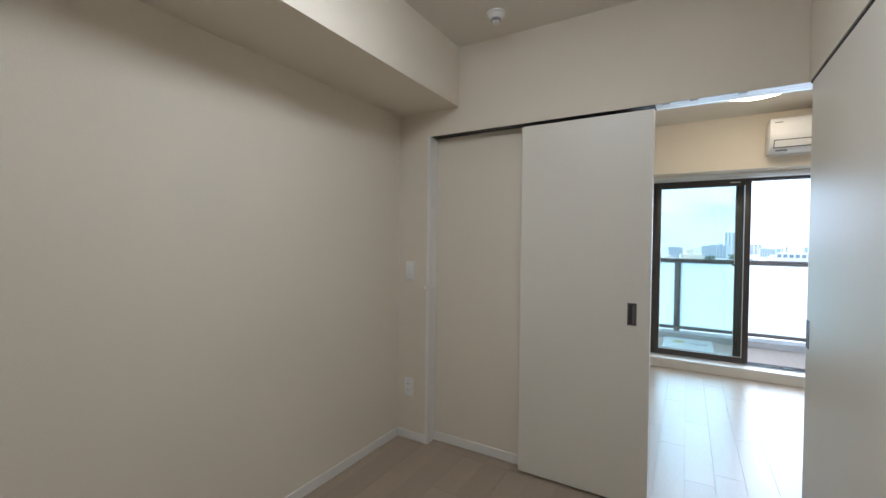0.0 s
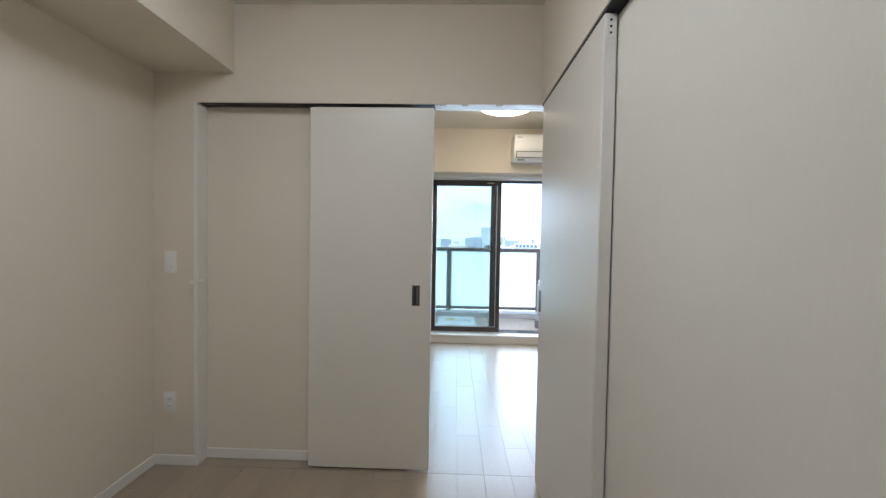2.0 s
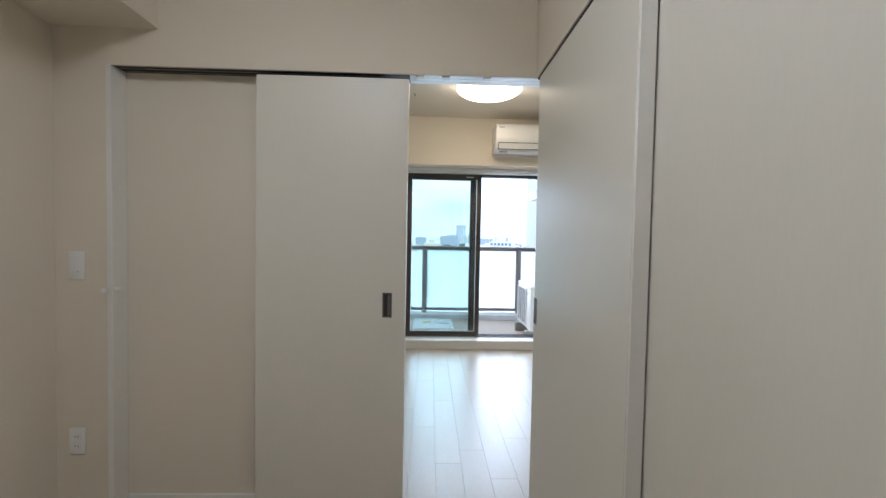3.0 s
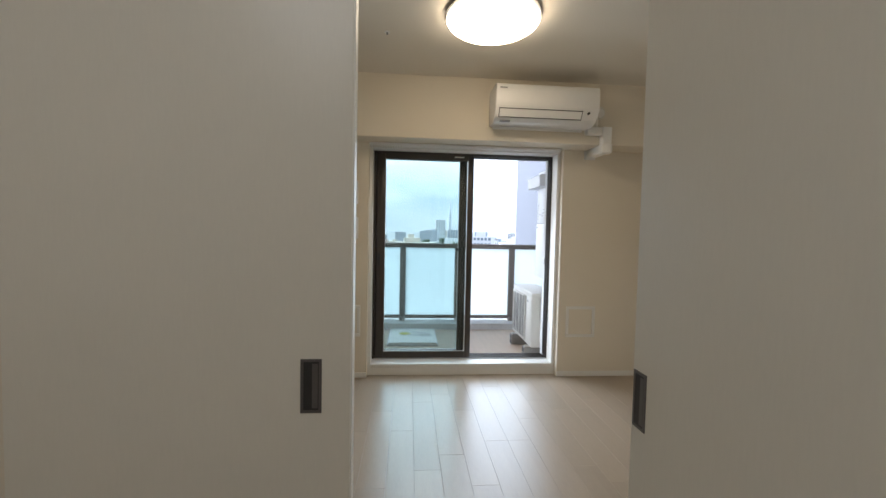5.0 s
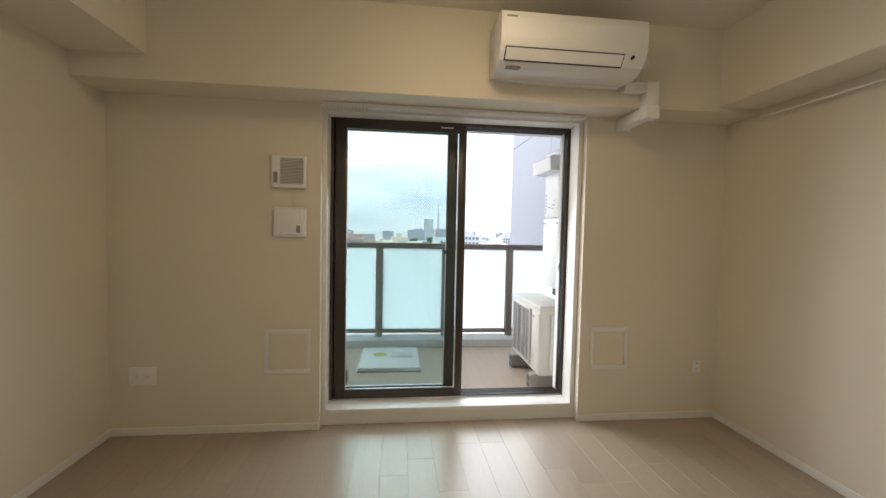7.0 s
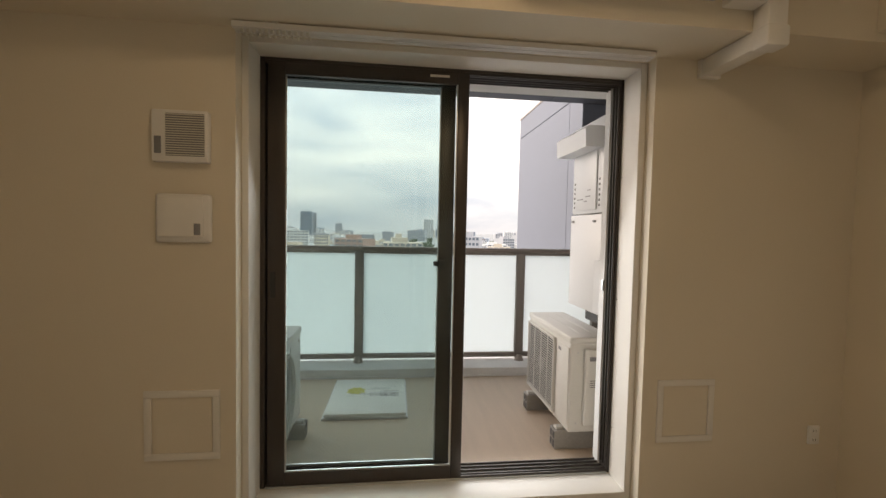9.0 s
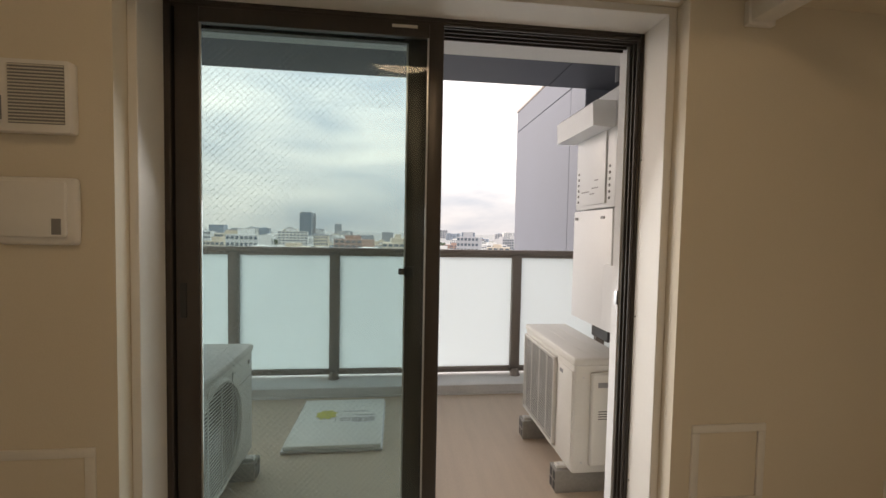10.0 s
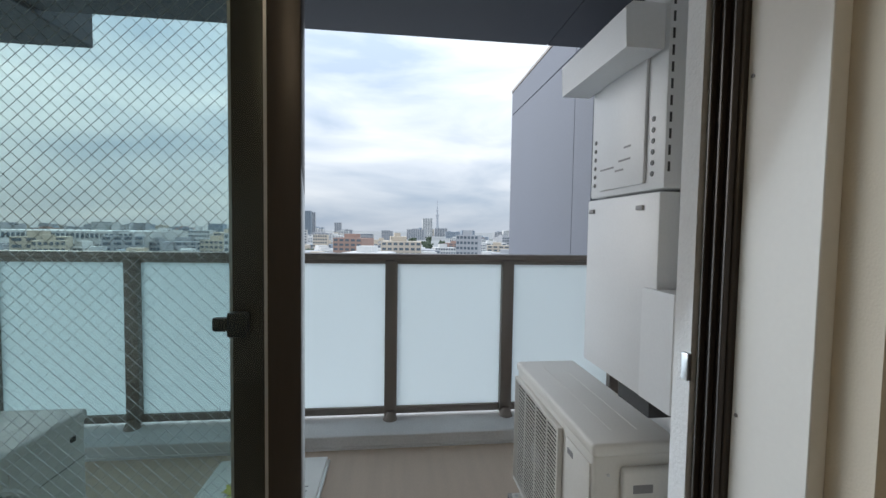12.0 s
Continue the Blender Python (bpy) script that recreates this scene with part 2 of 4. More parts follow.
structure("wall_bedroom_left", box(BED_L - 0.12, BED_L, BED_BACK, HEAD_Y, 0, CEIL), M_wall, "cream textured vinyl wallpaper on bedroom wall", "wall")
structure("wall_bedroom_back", box(BED_L - 0.12, 0.75, BED_BACK - 0.12, BED_BACK, 0, CEIL), M_wall, "cream papered wall closing the bedroom", "wall")
structure("wall_over_doors", boxes([(BED_L - 0.12, -1.43, HEAD_Y, LIV_BACK, 0, CEIL), (-1.43, LIV_R, HEAD_Y, LIV_BACK, HEAD_Z + 0.02, CEIL),
                                     (-1.43, -0.2, 2.20, LIV_BACK, 0, HEAD_Z + 0.02), (-1.43, LIV_R, HEAD_Y, HEAD_Y + 0.005, HEAD_Z, HEAD_Z + 0.02), (0.751, LIV_R, HEAD_Y - 0.11, HEAD_Y - 0.003, 0, CEIL)]),
          M_wall, "cream papered partition with door header between rooms", "wall")
structure("wall_over_side_doors", box(BED_R, 0.62, BED_BACK, HEAD_Y - 0.002, HEAD_Z, CEIL), M_wall, "cream papered wall strip over side panels", "wall")
structure("wall_hall_side", box(0.64, 0.75, BED_BACK, HEAD_Y - 0.002, 0, CEIL), M_wall, "plain papered wall behind side panels", "wall")
structure("beam_bedroom", box(BED_L, -1.215, BED_BACK, HEAD_Y, 2.235, CEIL), M_wall, "cream papered ceiling beam along bedroom wall", "beam")
structure("ceiling_bedroom", box(BED_L - 0.12, 0.75, BED_BACK - 0.12, HEAD_Y, CEIL, CEIL + 0.12), M_ceil, "off-white papered bedroom ceiling", "ceiling")
structure("wall_living_left", box(LIV_L - 0.12, LIV_L, LIV_BACK, WIN_Y, 0, CEIL), M_wall, "cream papered living room wall", "wall")
structure("wall_living_right", box(LIV_R, LIV_R + 0.12, HEAD_Y - 0.11, WIN_Y, 0, CEIL), M_wall, "cream papered living room wall under beam", "wall")
structure("beam_living_left", box(LIV_L, -1.215, LIV_BACK, BEAM_Y, 2.235, CEIL), M_wall, "cream papered beam along living room wall", "beam")
structure("beam_living_right", box(2.16, LIV_R, LIV_BACK, BEAM_Y, 2.135, CEIL), M_wall, "cream papered beam along living room wall", "beam")
structure("beam_over_window", box(LIV_L, LIV_R, BEAM_Y, WIN_Y, BEAM_Z + 0.012, CEIL), M_wall, "cream papered deep beam over balcony window", "beam")
structure("ceiling_living", box(LIV_L - 0.12, LIV_R + 0.12, HEAD_Y + 0.001, WIN_OUT, CEIL, CEIL + 0.12), M_ceil, "off-white papered living room ceiling", "ceiling")
structure("wall_window", boxes([(LIV_L - 0.12, WX0 - 0.008, WIN_Y, WIN_OUT - 0.16, -0.3, CEIL), (1.4185, LIV_R + 0.12, WIN_Y, WIN_OUT - 0.16, -0.3, CEIL),
                                (WX0 - 0.008, 1.4185, WIN_Y, WIN_OUT - 0.16, BEAM_Z + 0.012, CEIL), (WX0 - 0.008, 1.4185, 4.9905, WIN_OUT - 0.16, -0.3, 0.07)]),
          M_wall, "cream papered wall around balcony window", "wall")
structure("facade", boxes([(-4.0, -0.72, WIN_OUT - 0.159, WIN_OUT, -3, 2.74), (1.56, 4.5, WIN_OUT - 0.159, WIN_OUT, -3, 2.74),
                           (-0.72, 1.56, WIN_OUT - 0.159, WIN_OUT, 2.08, 2.74), (-0.72, 1.56, WIN_OUT - 0.159, WIN_OUT, -3, BALC_Z + 0.06)]),
          M_ext, "white rendered outer wall facing the balcony", "wall")

floor_bed = structure("floor_bedroom", box(BED_L - 0.12, 0.75, BED_BACK - 0.12, HEAD_Y, -0.10, -0.012), M_sub, "pale ash wood plank floor in bedroom", "floor")
floor_liv = structure("floor_living", box(LIV_L - 0.12, LIV_R + 0.12, HEAD_Y + 0.001, 4.99, -0.10, -0.012), M_sub, "pale ash wood plank floor, glossy near window", "floor")


def skirting(name, *runs):
    bm = bmesh.new()
    for r in runs:
        add_box(bm, *r, bevel=0.003, seg=1)
    return structure(name, bm, M_trim, "thin white painted skirting board", "baseboard")


skirting("baseboard_bedroom", (BED_L, BED_L + 0.009, BED_BACK, HEAD_Y, 0, 0.06), (BED_L + 0.009, -1.43, HEAD_Y - 0.009, HEAD_Y, 0, 0.06),
         (-1.418, -0.2, 2.191, 2.20, 0, 0.06))
skirting("baseboard_living", (LIV_L, LIV_L + 0.009, LIV_BACK, WIN_Y, 0, 0.05), (LIV_R - 0.009, LIV_R, LIV_BACK, WIN_Y, 0, 0.05),
         (LIV_L + 0.009, WX0 - 0.008, WIN_Y - 0.009, WIN_Y, 0, 0.05), (1.4185, LIV_R - 0.009, WIN_Y - 0.009, WIN_Y, 0, 0.05))

# white window case set back in the papered opening: face, deep reveal, raised sill
case = tagged(thing("window_casing", "white window casing with deep reveal and sill step", "window frame"), kind="structure")
OL, OR, OT = WX0 - 0.0075, 1.418, BEAM_Z + 0.0115
CY0, CY1, CL, CR, CT = 4.987, 5.1295, -0.315, 1.388, 2.075
part("left_reveal", box(OL, CL, CY0, CY1, 0, OT, bevel=0.002, seg=1), M_trim, case)
part("right_reveal", box(CR, OR, CY0, CY1, 0, OT, bevel=0.002, seg=1), M_trim, case)
part("head", box(CL, CR, CY0, CY1, CT, OT, bevel=0.002, seg=1), M_trim, case)
part("sill", box(CL, CR, CY0 - 0.006, CY1, 0.072, WZ0 - 0.003, bevel=0.002), M_trim, case)
part("riser", box(CL, CR, CY0, CY0 + 0.003, 0, 0.0715), M_trim, case)
for z in (0.35, 1.0, 1.6):
    part("screw", cyl((CR - 0.0005, 5.118, z), 0.0035, 0.002, axis="x", seg=10), M_pull, case)


# ---------------------------------------------------------------- window
def window():
    w = tagged(thing("window_1", "bronze aluminium sliding balcony window, one half slid open", "window"), kind="structure")
    x0, x1, z0, z1, y = CL, CR + 0.002, WZ0, 2.079, SASH_Y + 0.03
    f = bmesh.new()
    for a in ((OL, x0 + 0.020, 5.13, y + 0.07, z0, OT), (x1 - 0.012, OR, 5.13, 5.21, z0, OT),
              (x0 + 0.020, x1 - 0.012, 5.13, y + 0.07, z1 - 0.014, OT)):
        add_box(f, *a, bevel=0.003, seg=1)
    part("window_frame", f, M_bronze, w)
    part("sill_track", box(x0 + 0.020, x1 - 0.012, 5.13, y + 0.07, z0 - 0.004, z0 + 0.006, bevel=0.002, seg=1), M_alu, w, "aluminium bottom track")
    for yy in (-0.044, -0.026, 0.004, 0.034, 0.062):
        part("track", boxes([(x0 + 0.020, x1 - 0.012, y + yy, y + yy + 0.005, z0 + 0.006, z0 + 0.016), (x0 + 0.020, x1 - 0.012, y + yy, y + yy + 0.006, z1 - 0.026, z1 - 0.014)]), M_bronze, w)
    for yy in (5.135, 5.160, 5.186):
        part("jamb_track", box(x1 - 0.024, x1 - 0.0125, yy, yy + 0.006, z0 + 0.033, z1 - 0.027, bevel=0.0015, seg=1), M_bronze, w)
    part("outer_flange", box(x1 - 0.022, OR + 0.05, 5.212, 5.262, z0, OT), M_ext, w)
    for i, (lx0, lx1, ly, lw, rw) in enumerate(((-0.285, 0.626, y - 0.032, 0.076, 0.053), (-0.299, 0.570, y + 0.020, 0.064, 0.070))):
        lz0, lz1 = z0 + 0.014, z1 - 0.022
        s = part("sash", boxes([(lx0, lx0 + lw, ly - 0.014, ly + 0.014, lz0, lz1), (lx1 - rw, lx1, ly - 0.014, ly + 0.014, lz0, lz1)], 0.003), M_bronze, w)
        a, b = lx0 + lw, lx1 - rw
        part("top_rail", box(a, b, ly - 0.013, ly + 0.013, lz1 - 0.05, lz1, bevel=0.002, seg=1), M_bronze, s)
        part("bottom_rail", box(a, b, ly - 0.013, ly + 0.013, lz0, lz0 + 0.055, bevel=0.002, seg=1), M_bronze, s)
        part("bead", boxes([(a, a + 0.006, ly - 0.008, ly - 0.002, lz0 + 0.055, lz1 - 0.05), (a + 0.006, b, ly - 0.008, ly - 0.002, lz0 + 0.055, lz0 + 0.062),
                            (b - 0.006, b, ly - 0.008, ly - 0.002, lz0 + 0.062, lz1 - 0.05)]), M_alu, s)
        p = part("pane", box(a, b, ly + 0.001, ly + 0.005, lz0 + 0.055, lz1 - 0.05), M_pane, s, "greenish clear glass pane")
        p.visible_shadow = False
        if i == 1:
            gz0, gz1, pitch = lz0 + 0.055, lz1 - 0.05, 0.024
            bm = bmesh.new()
            h, k = gz1 - gz0, 0.00037
            c = a - h
            while c < b + h:
                for sgn in (1, -1):
                    u0, u1 = max(a, c), min(b, c + h)
                    if u1 - u0 > 0.004:
                        q0, q1 = (gz0 + u0 - c, gz0 + u1 - c) if sgn == 1 else (gz1 - (u0 - c), gz1 - (u1 - c))
                        vs = [bm.verts.new((u0, ly - 0.0006, q0 - k)), bm.verts.new((u1, ly - 0.0006, q1 - k)),
                              bm.verts.new((u1, ly - 0.0006, q1 + k)), bm.verts.new((u0, ly - 0.0006, q0 + k))]
                        vb = [bm.verts.new(v.co + Vector((0, 0.0009, 0))) for v in vs]
                        bm.faces.new(vs)
                        bm.faces.new(vb[::-1])
                        for m in range(4):
                            bm.faces.new((vs[m], vb[m], vb[(m + 1) % 4], vs[(m + 1) % 4]))
                c += pitch
            tagged(part("wire_mesh", bm, M_wire, s, "diamond wire mesh inside the glass", smooth=False), kind="stuff")
    part("crescent_lock", boxes([(0.497, 0.530, y - 0.012, y + 0.006, 1.140, 1.182), (0.474, 0.498, y - 0.012, y + 0.000, 1.150, 1.174)], 0.004), M_black, w)
    part("finger_pull", box(-0.272, -0.25, y - 0.049, y - 0.045, 1.0, 1.12, bevel=0.001, seg=1), M_black, w)
    part("maker_label", box(0.44, 0.53, y - 0.049, y - 0.046, z1 - 0.044, z1 - 0.034), M_cream, w)
    part("striker", boxes([(x1 - 0.032, x1 - 0.022, 5.207, 5.225, 1.03, 1.085)], 0.001), M_alu, w)


window()


# ---------------------------------------------------------------- sliding doors
def pull(parent, x, y, z, axis, side):
    """A recessed finger pull: plate with a rim and a dark cup."""
    w, h = 0.022, 0.058
    if axis == "y":
        rim = [(x - w, x + w, y - 0.002, y + 0.004, z - h, z - h + 0.006), (x - w, x + w, y - 0.002, y + 0.004, z + h - 0.006, z + h),
               (x - w, x - w + 0.006, y - 0.002, y + 0.004, z - h + 0.006, z + h - 0.006), (x + w - 0.006, x + w, y - 0.002, y + 0.004, z - h + 0.006, z + h - 0.006)]
        cup = (x - w + 0.006, x + w - 0.006, y - 0.0008, y + 0.006, z - h + 0.006, z + h - 0.006)
        lip = (x + w - 0.020, x + w - 0.008, y - 0.0016, y, z - h + 0.010, z + h - 0.010)
    else:
        rim = [(x - 0.002, x + 0.004, y - w, y + w, z - h, z - h + 0.006), (x - 0.002, x + 0.004, y - w, y + w, z + h - 0.006, z + h),
               (x - 0.002, x + 0.004, y - w, y - w + 0.006, z - h + 0.006, z + h - 0.006), (x - 0.002, x + 0.004, y + w - 0.006, y + w, z - h + 0.006, z + h - 0.006)]
        cup = (x - 0.0008, x + 0.006, y - w + 0.006, y + w - 0.006, z - h + 0.006, z + h - 0.006)
        lip = (x - 0.0016, x, y - w + 0.008, y - w + 0.02, z - h + 0.010, z + h - 0.010)
    r = part("finger_pull", boxes(rim), M_pull, parent, "dark pewter recessed finger pull")
    part("cup", box(*cup), M_black, r)
    part("lip", box(*lip), M_pull, r)


def sliding_door():
    d = thing("sliding_door", "off-white laminate sliding door, pushed half open", "door")
    part("leaf", box(-0.785, -0.095, 2.118, 2.157, 0.012, 2.052, bevel=0.002, seg=1), M_door, d)
    part("edge_strip", box(-0.0955, -0.0925, 2.1195, 2.1555, 0.014, 2.05), M_trim, d, "thin bright white edge band")
    pull(d, -0.178, 2.118, 1.006, "y", 1)


def side_panels():
    a = thing("side_sliding_door", "off-white laminate sliding side panel, closed", "door", "side panels")
    part("leaf", box(BED_R, BED_R + 0.036, 1.168, 2.05, 0.012, 2.052, bevel=0.002, seg=1), M_door, a)
    part("edge_strip", box(BED_R + 0.001, BED_R + 0.040, 1.160, 1.1675, 0.012, 2.052, bevel=0.001, seg=1), M_trim, a, "grey-beige edge strip")
    b = part("bracket", box(BED_R + 0.006, BED_R + 0.034, 1.1575, 1.160, 1.975, 2.045), M_white, a, "white screwed bracket")
    for z in (1.99, 2.01, 2.03):
        part("screw", cyl((BED_R + 0.02, 1.157, z), 0.004, 0.002, axis="y", seg=10), M_black, b)
    pull(a, BED_R, 2.022, 1.006, "x", 1)
    c = thing("side_sliding_door", "off-white laminate sliding side panel behind another", "door", "side panels")
    part("leaf", box(BED_R + 0.046, BED_R + 0.082, BED_BACK + 0.01, 1.25, 0.012, 2.052, bevel=0.002, seg=1), M_door, c)


sliding_door()
side_panels()


def door_track():
    t = tagged(thing("door_track", "slim white aluminium sliding door head track", "track"), kind="structure")
    for y0 in (2.122, 2.152, 2.186):
        part("rail", box(-1.43, 0.60, y0, y0 + 0.006, 2.072, 2.09), M_alu, t)
    ys = ((2.116, 2.121), (2.129, 2.151), (2.159, 2.185), (2.193, 2.228))
    part("channel", boxes([(-0.09, 0.60, p, q, 2.071, 2.0895) for p, q in ys]), M_white, t, "white track channel")
    # same channel over the leaf, blackened to paint the gap's shade
    part("pocket_channel_shade", boxes([(-1.43, -0.0905, p, q, 2.071, 2.0895) for p, q in ys]), M_gap_shade, t, "track channel over the door leaf, shade painted black")
    for x in (-0.06, 0.06, 0.25):
        part("roller_clip", box(x, x + 0.035, 2.116, 2.146, 2.063, 2.0705, bevel=0.002, seg=1), M_unit, t)
    s = tagged(thing("side_track", "black strip filling the gap over side panels as painted shade", "track"), kind="structure")
    # solid black strip paints the shade in the gap above the panels
    part("groove", box(BED_R + 0.004, BED_R + 0.095, BED_BACK + 0.01, 2.098, 2.058, 2.068), M_gap_shade, s)


door_track()
structure("door_jamb", box(-1.4425, -1.418, 2.104, 2.199, 0, HEAD_Z - 0.001, bevel=0.002, seg=1), M_trim, "white painted door jamb", "door frame")


# ---------------------------------------------------------------- wall fittings
def wall_plate(name, label, category, x, z, y, w, h, kind):
    """Light switch or socket plate facing -y."""
    e = thing(name, label, category)
    part("plate", box(x - w / 2, x + w / 2, y - 0.009, y, z - h / 2, z + h / 2, bevel=0.003), M_white, e)
    if kind == "switch":
        part("rocker", box(x - w * 0.36, x + w * 0.36, y - 0.0125, y - 0.0085, z - h * 0.36, z + h * 0.36, bevel=0.002), M_white, e)
        part("indicator", box(x + 0.006, x + 0.014, y - 0.0131, y - 0.012, z - 0.03, z - 0.027), M_grey, e)
    else:
        for k in (-0.022, 0.022) if h > w else (-0.03, 0.03):
            cx, cz = (x, z + k) if h > w else (x + k, z)
            o = part("socket", box(cx - 0.017, cx + 0.017, y - 0.0115, y - 0.0085, cz - 0.017, cz + 0.017, bevel=0.002), M_white, e)
            part("slot", boxes([(cx - 0.0075, cx - 0.0055, y - 0.0119, y - 0.011, cz - 0.006, cz + 0.006), (cx + 0.0055, cx + 0.0075, y - 0.0119, y - 0.011, cz - 0.006, cz + 0.006)]), M_black, o)


wall_plate("light_switch", "white rocker light switch beside sliding door", "switch", -1.574, 1.17, HEAD_Y, 0.07, 0.125, "switch")
wall_plate("wall_socket", "white double socket low on wall", "socket", -1.578, 0.365, HEAD_Y, 0.07, 0.12, "socket")
wall_plate("wall_socket", "white wide socket plate low on window wall", "socket", -1.408, 0.375, WIN_Y, 0.165, 0.115, "socket")
wall_plate("wall_socket", "small white socket plate low on window wall", "socket", 2.30, 0.38, WIN_Y, 0.06, 0.09, "socket")

knob = thing("door_stop_knob", "small white round door stop on jamb", "knob")
part("stem", cyl((-1.43, 2.088, 1.063), 0.005, 0.02, axis="y", seg=12), M_white, knob)
part("head", cyl((-1.43, 2.074, 1.063), 0.011, 0.010, axis="y", seg=16), M_white, knob)
part("side_head", cyl((-1.404, 2.122, 1.063), 0.009, 0.028, axis="x", seg=16), M_white, knob)


def grille_vent():
    x0, x1, z0, z1, y = -0.636, -0.432, 1.565, 1.762, WIN_Y
    e = thing("wall_vent", "white square wall vent with louvred grille", "vent")
    part("body", box(x0, x1, y - 0.035, y, z0, z1, bevel=0.006), M_white, e)
    part("recess", box(x0 + 0.052, x1 - 0.012, y - 0.0362, y - 0.033, z0 + 0.022, z1 - 0.014), M_grey, e, "grey recess behind louvres")
    n = 18
    for i in range(n):
        z = z0 + 0.025 + (z1 - z0 - 0.045) * i / (n - 1)
        part("slat", box(x0 + 0.052, x1 - 0.012, y - 0.040, y - 0.0365, z, z + 0.0032), M_cream, e)
    part("lever", box(x0 + 0.012, x0 + 0.036, y - 0.040, y - 0.034, z0 + 0.03, z0 + 0.095, bevel=0.002), M_grey, e, "grey ribbed lever")


def cover_box():
    x0, x1, z0, z1, y = -0.634, -0.428, 1.255, 1.445, WIN_Y
    e = thing("wall_air_inlet", "white square air inlet cover with rounded corners", "vent")
    part("frame", box(x0, x1, y - 0.02, y, z0, z1, bevel=0.012, seg=3), M_white, e)
    part("panel", box(x0 + 0.012, x1 - 0.024, y - 0.032, y - 0.019, z0 + 0.022, z1 - 0.012, bevel=0.006), M_white, e)
    part("tab", box(x1 - 0.058, x1 - 0.034, y - 0.034, y - 0.031, z0 + 0.03, z0 + 0.075, bevel=0.001), M_grey, e, "small grey tab")


def access_panel(x0, x1, z0, z1):
    y = WIN_Y
    e = thing("access_panel", "white framed papered access panel in wall", "hatch", "access panels")
    t = 0.028
    part("frame", boxes([(x0, x1, y - 0.009, y, z0, z0 + t), (x0, x1, y - 0.009, y, z1 - t, z1), (x0, x0 + t, y - 0.0088, y, z0 + t, z1 - t), (x1 - t, x1, y - 0.0088, y, z0 + t, z1 - t)], 0.002), M_trim, e)
    part("door", box(x0 + t + 0.003, x1 - t - 0.003, y - 0.004, y, z0 + t + 0.001, z1 - t - 0.001), M_wall, e)


grille_vent()
cover_box()
access_panel(-0.69, -0.403, 0.378, 0.662)
access_panel(1.49, 1.77, 0.372, 0.662)


# ---------------------------------------------------------------- air conditioner
def air_conditioner():
    e = thing("air_conditioner", "white wall-mounted split air conditioner above window", "air conditioner")
    x0, x1, z0, z1, yb, yf = 0.668, 1.490, 2.205, 2.488, BEAM_Y, 4.375
    prof = [(yb, z0 + 0.01), (yb, z1 - 0.01), (yb - 0.02, z1), (yf + 0.03, z1), (yf + 0.006, z1 - 0.012), (yf, z1 - 0.05), (yf, z0 + 0.135), (yf + 0.005, z0 + 0.110), (yf + 0.022, z0 + 0.075), (yf + 0.055, z0 + 0.035), (yf + 0.10, z0 + 0.008), (yf + 0.15, z0)]
    part("body", prism(prof, "x", x0, x1, 0.006), M_white, e)
    part("back_plate", box(x0 + 0.03, x1 - 0.03, yb - 0.03, yb, z0 - 0.008, z0 + 0.03, bevel=0.004), M_white, e)

    def slope(a0, a1, s0, s1, out):
        p0, p1 = Vector((yf + 0.018, z0 + 0.096)), Vector((yf + 0.056, z0 + 0.036))
        d, n = p1 - p0, Vector((-(p1 - p0).y, (p1 - p0).x)).normalized()
        if n.x > 0:
            n = -n
        q = [p0 + d * s0 - n * 0.012, p0 + d * s0 + n * out, p0 + d * s1 + n * out, p0 + d * s1 - n * 0.012]
        return prism([tuple(v) for v in q], "x", a0, a1)
    part("outlet", slope(x0 + 0.028, x1 - 0.13, -0.02, 1.02, 0.010), M_black, e, "dark air outlet")
    part("flap", slope(x0 + 0.034, x1 - 0.136, 0.06, 0.90, 0.014), M_white, e, "white louvre flap")
    part("receiver", cyl((x1 - 0.082, yf + 0.018, z0 + 0.078), 0.009, 0.024, axis="y", seg=16), M_black, e, "black infrared receiver")
    part("badge", box(x0 + 0.03, x0 + 0.085, yf - 0.001, yf + 0.002, z1 - 0.044, z1 - 0.036), M_grey, e)
    part("label_strip", box(x0 + 0.05, x0 + 0.13, yf + 0.080, yf + 0.105, z0 + 0.007, z0 + 0.017), M_grey, e)
    d = thing("pipe_duct", "white plastic pipe duct cover from air conditioner", "duct")
    part("wall_run", box(1.622, 1.702, BEAM_Y - 0.07, BEAM_Y, 2.085, 2.24, bevel=0.006), M_white, d)
    part("side_stub", box(1.49, 1.622, BEAM_Y - 0.065, BEAM_Y, 2.175, 2.235, bevel=0.006), M_white, d)
    part("elbow", box(1.615, 1.709, BEAM_Y - 0.078, BEAM_Y - 0.004, 2.02, 2.10, bevel=0.012), M_white, d)
    part("soffit_run", box(1.622, 1.702, BEAM_Y - 0.005, WIN_Y, 2.03, 2.10, bevel=0.006), M_white, d)
    part("wall_flange", box(1.612, 1.712, WIN_Y - 0.022, WIN_Y, 2.02, 2.10, bevel=0.004), M_white, d)
    s = thing("pipe_sleeve", "cream putty-sealed pipe sleeve beside air conditioner", "pipe")
    part("ring", cyl((1.595, BEAM_Y - 0.02, 2.36), 0.055, 0.04, axis="y", seg=28), M_cream, s)
    part("plug", cyl((1.60, BEAM_Y - 0.045, 2.355), 0.035, 0.02, axis="y", seg=24), M_white, s)
    part("tail", cyl((1.575, BEAM_Y - 0.03, 2.29), 0.018, 0.10, seg=16), M_cream, s)


air_conditioner()


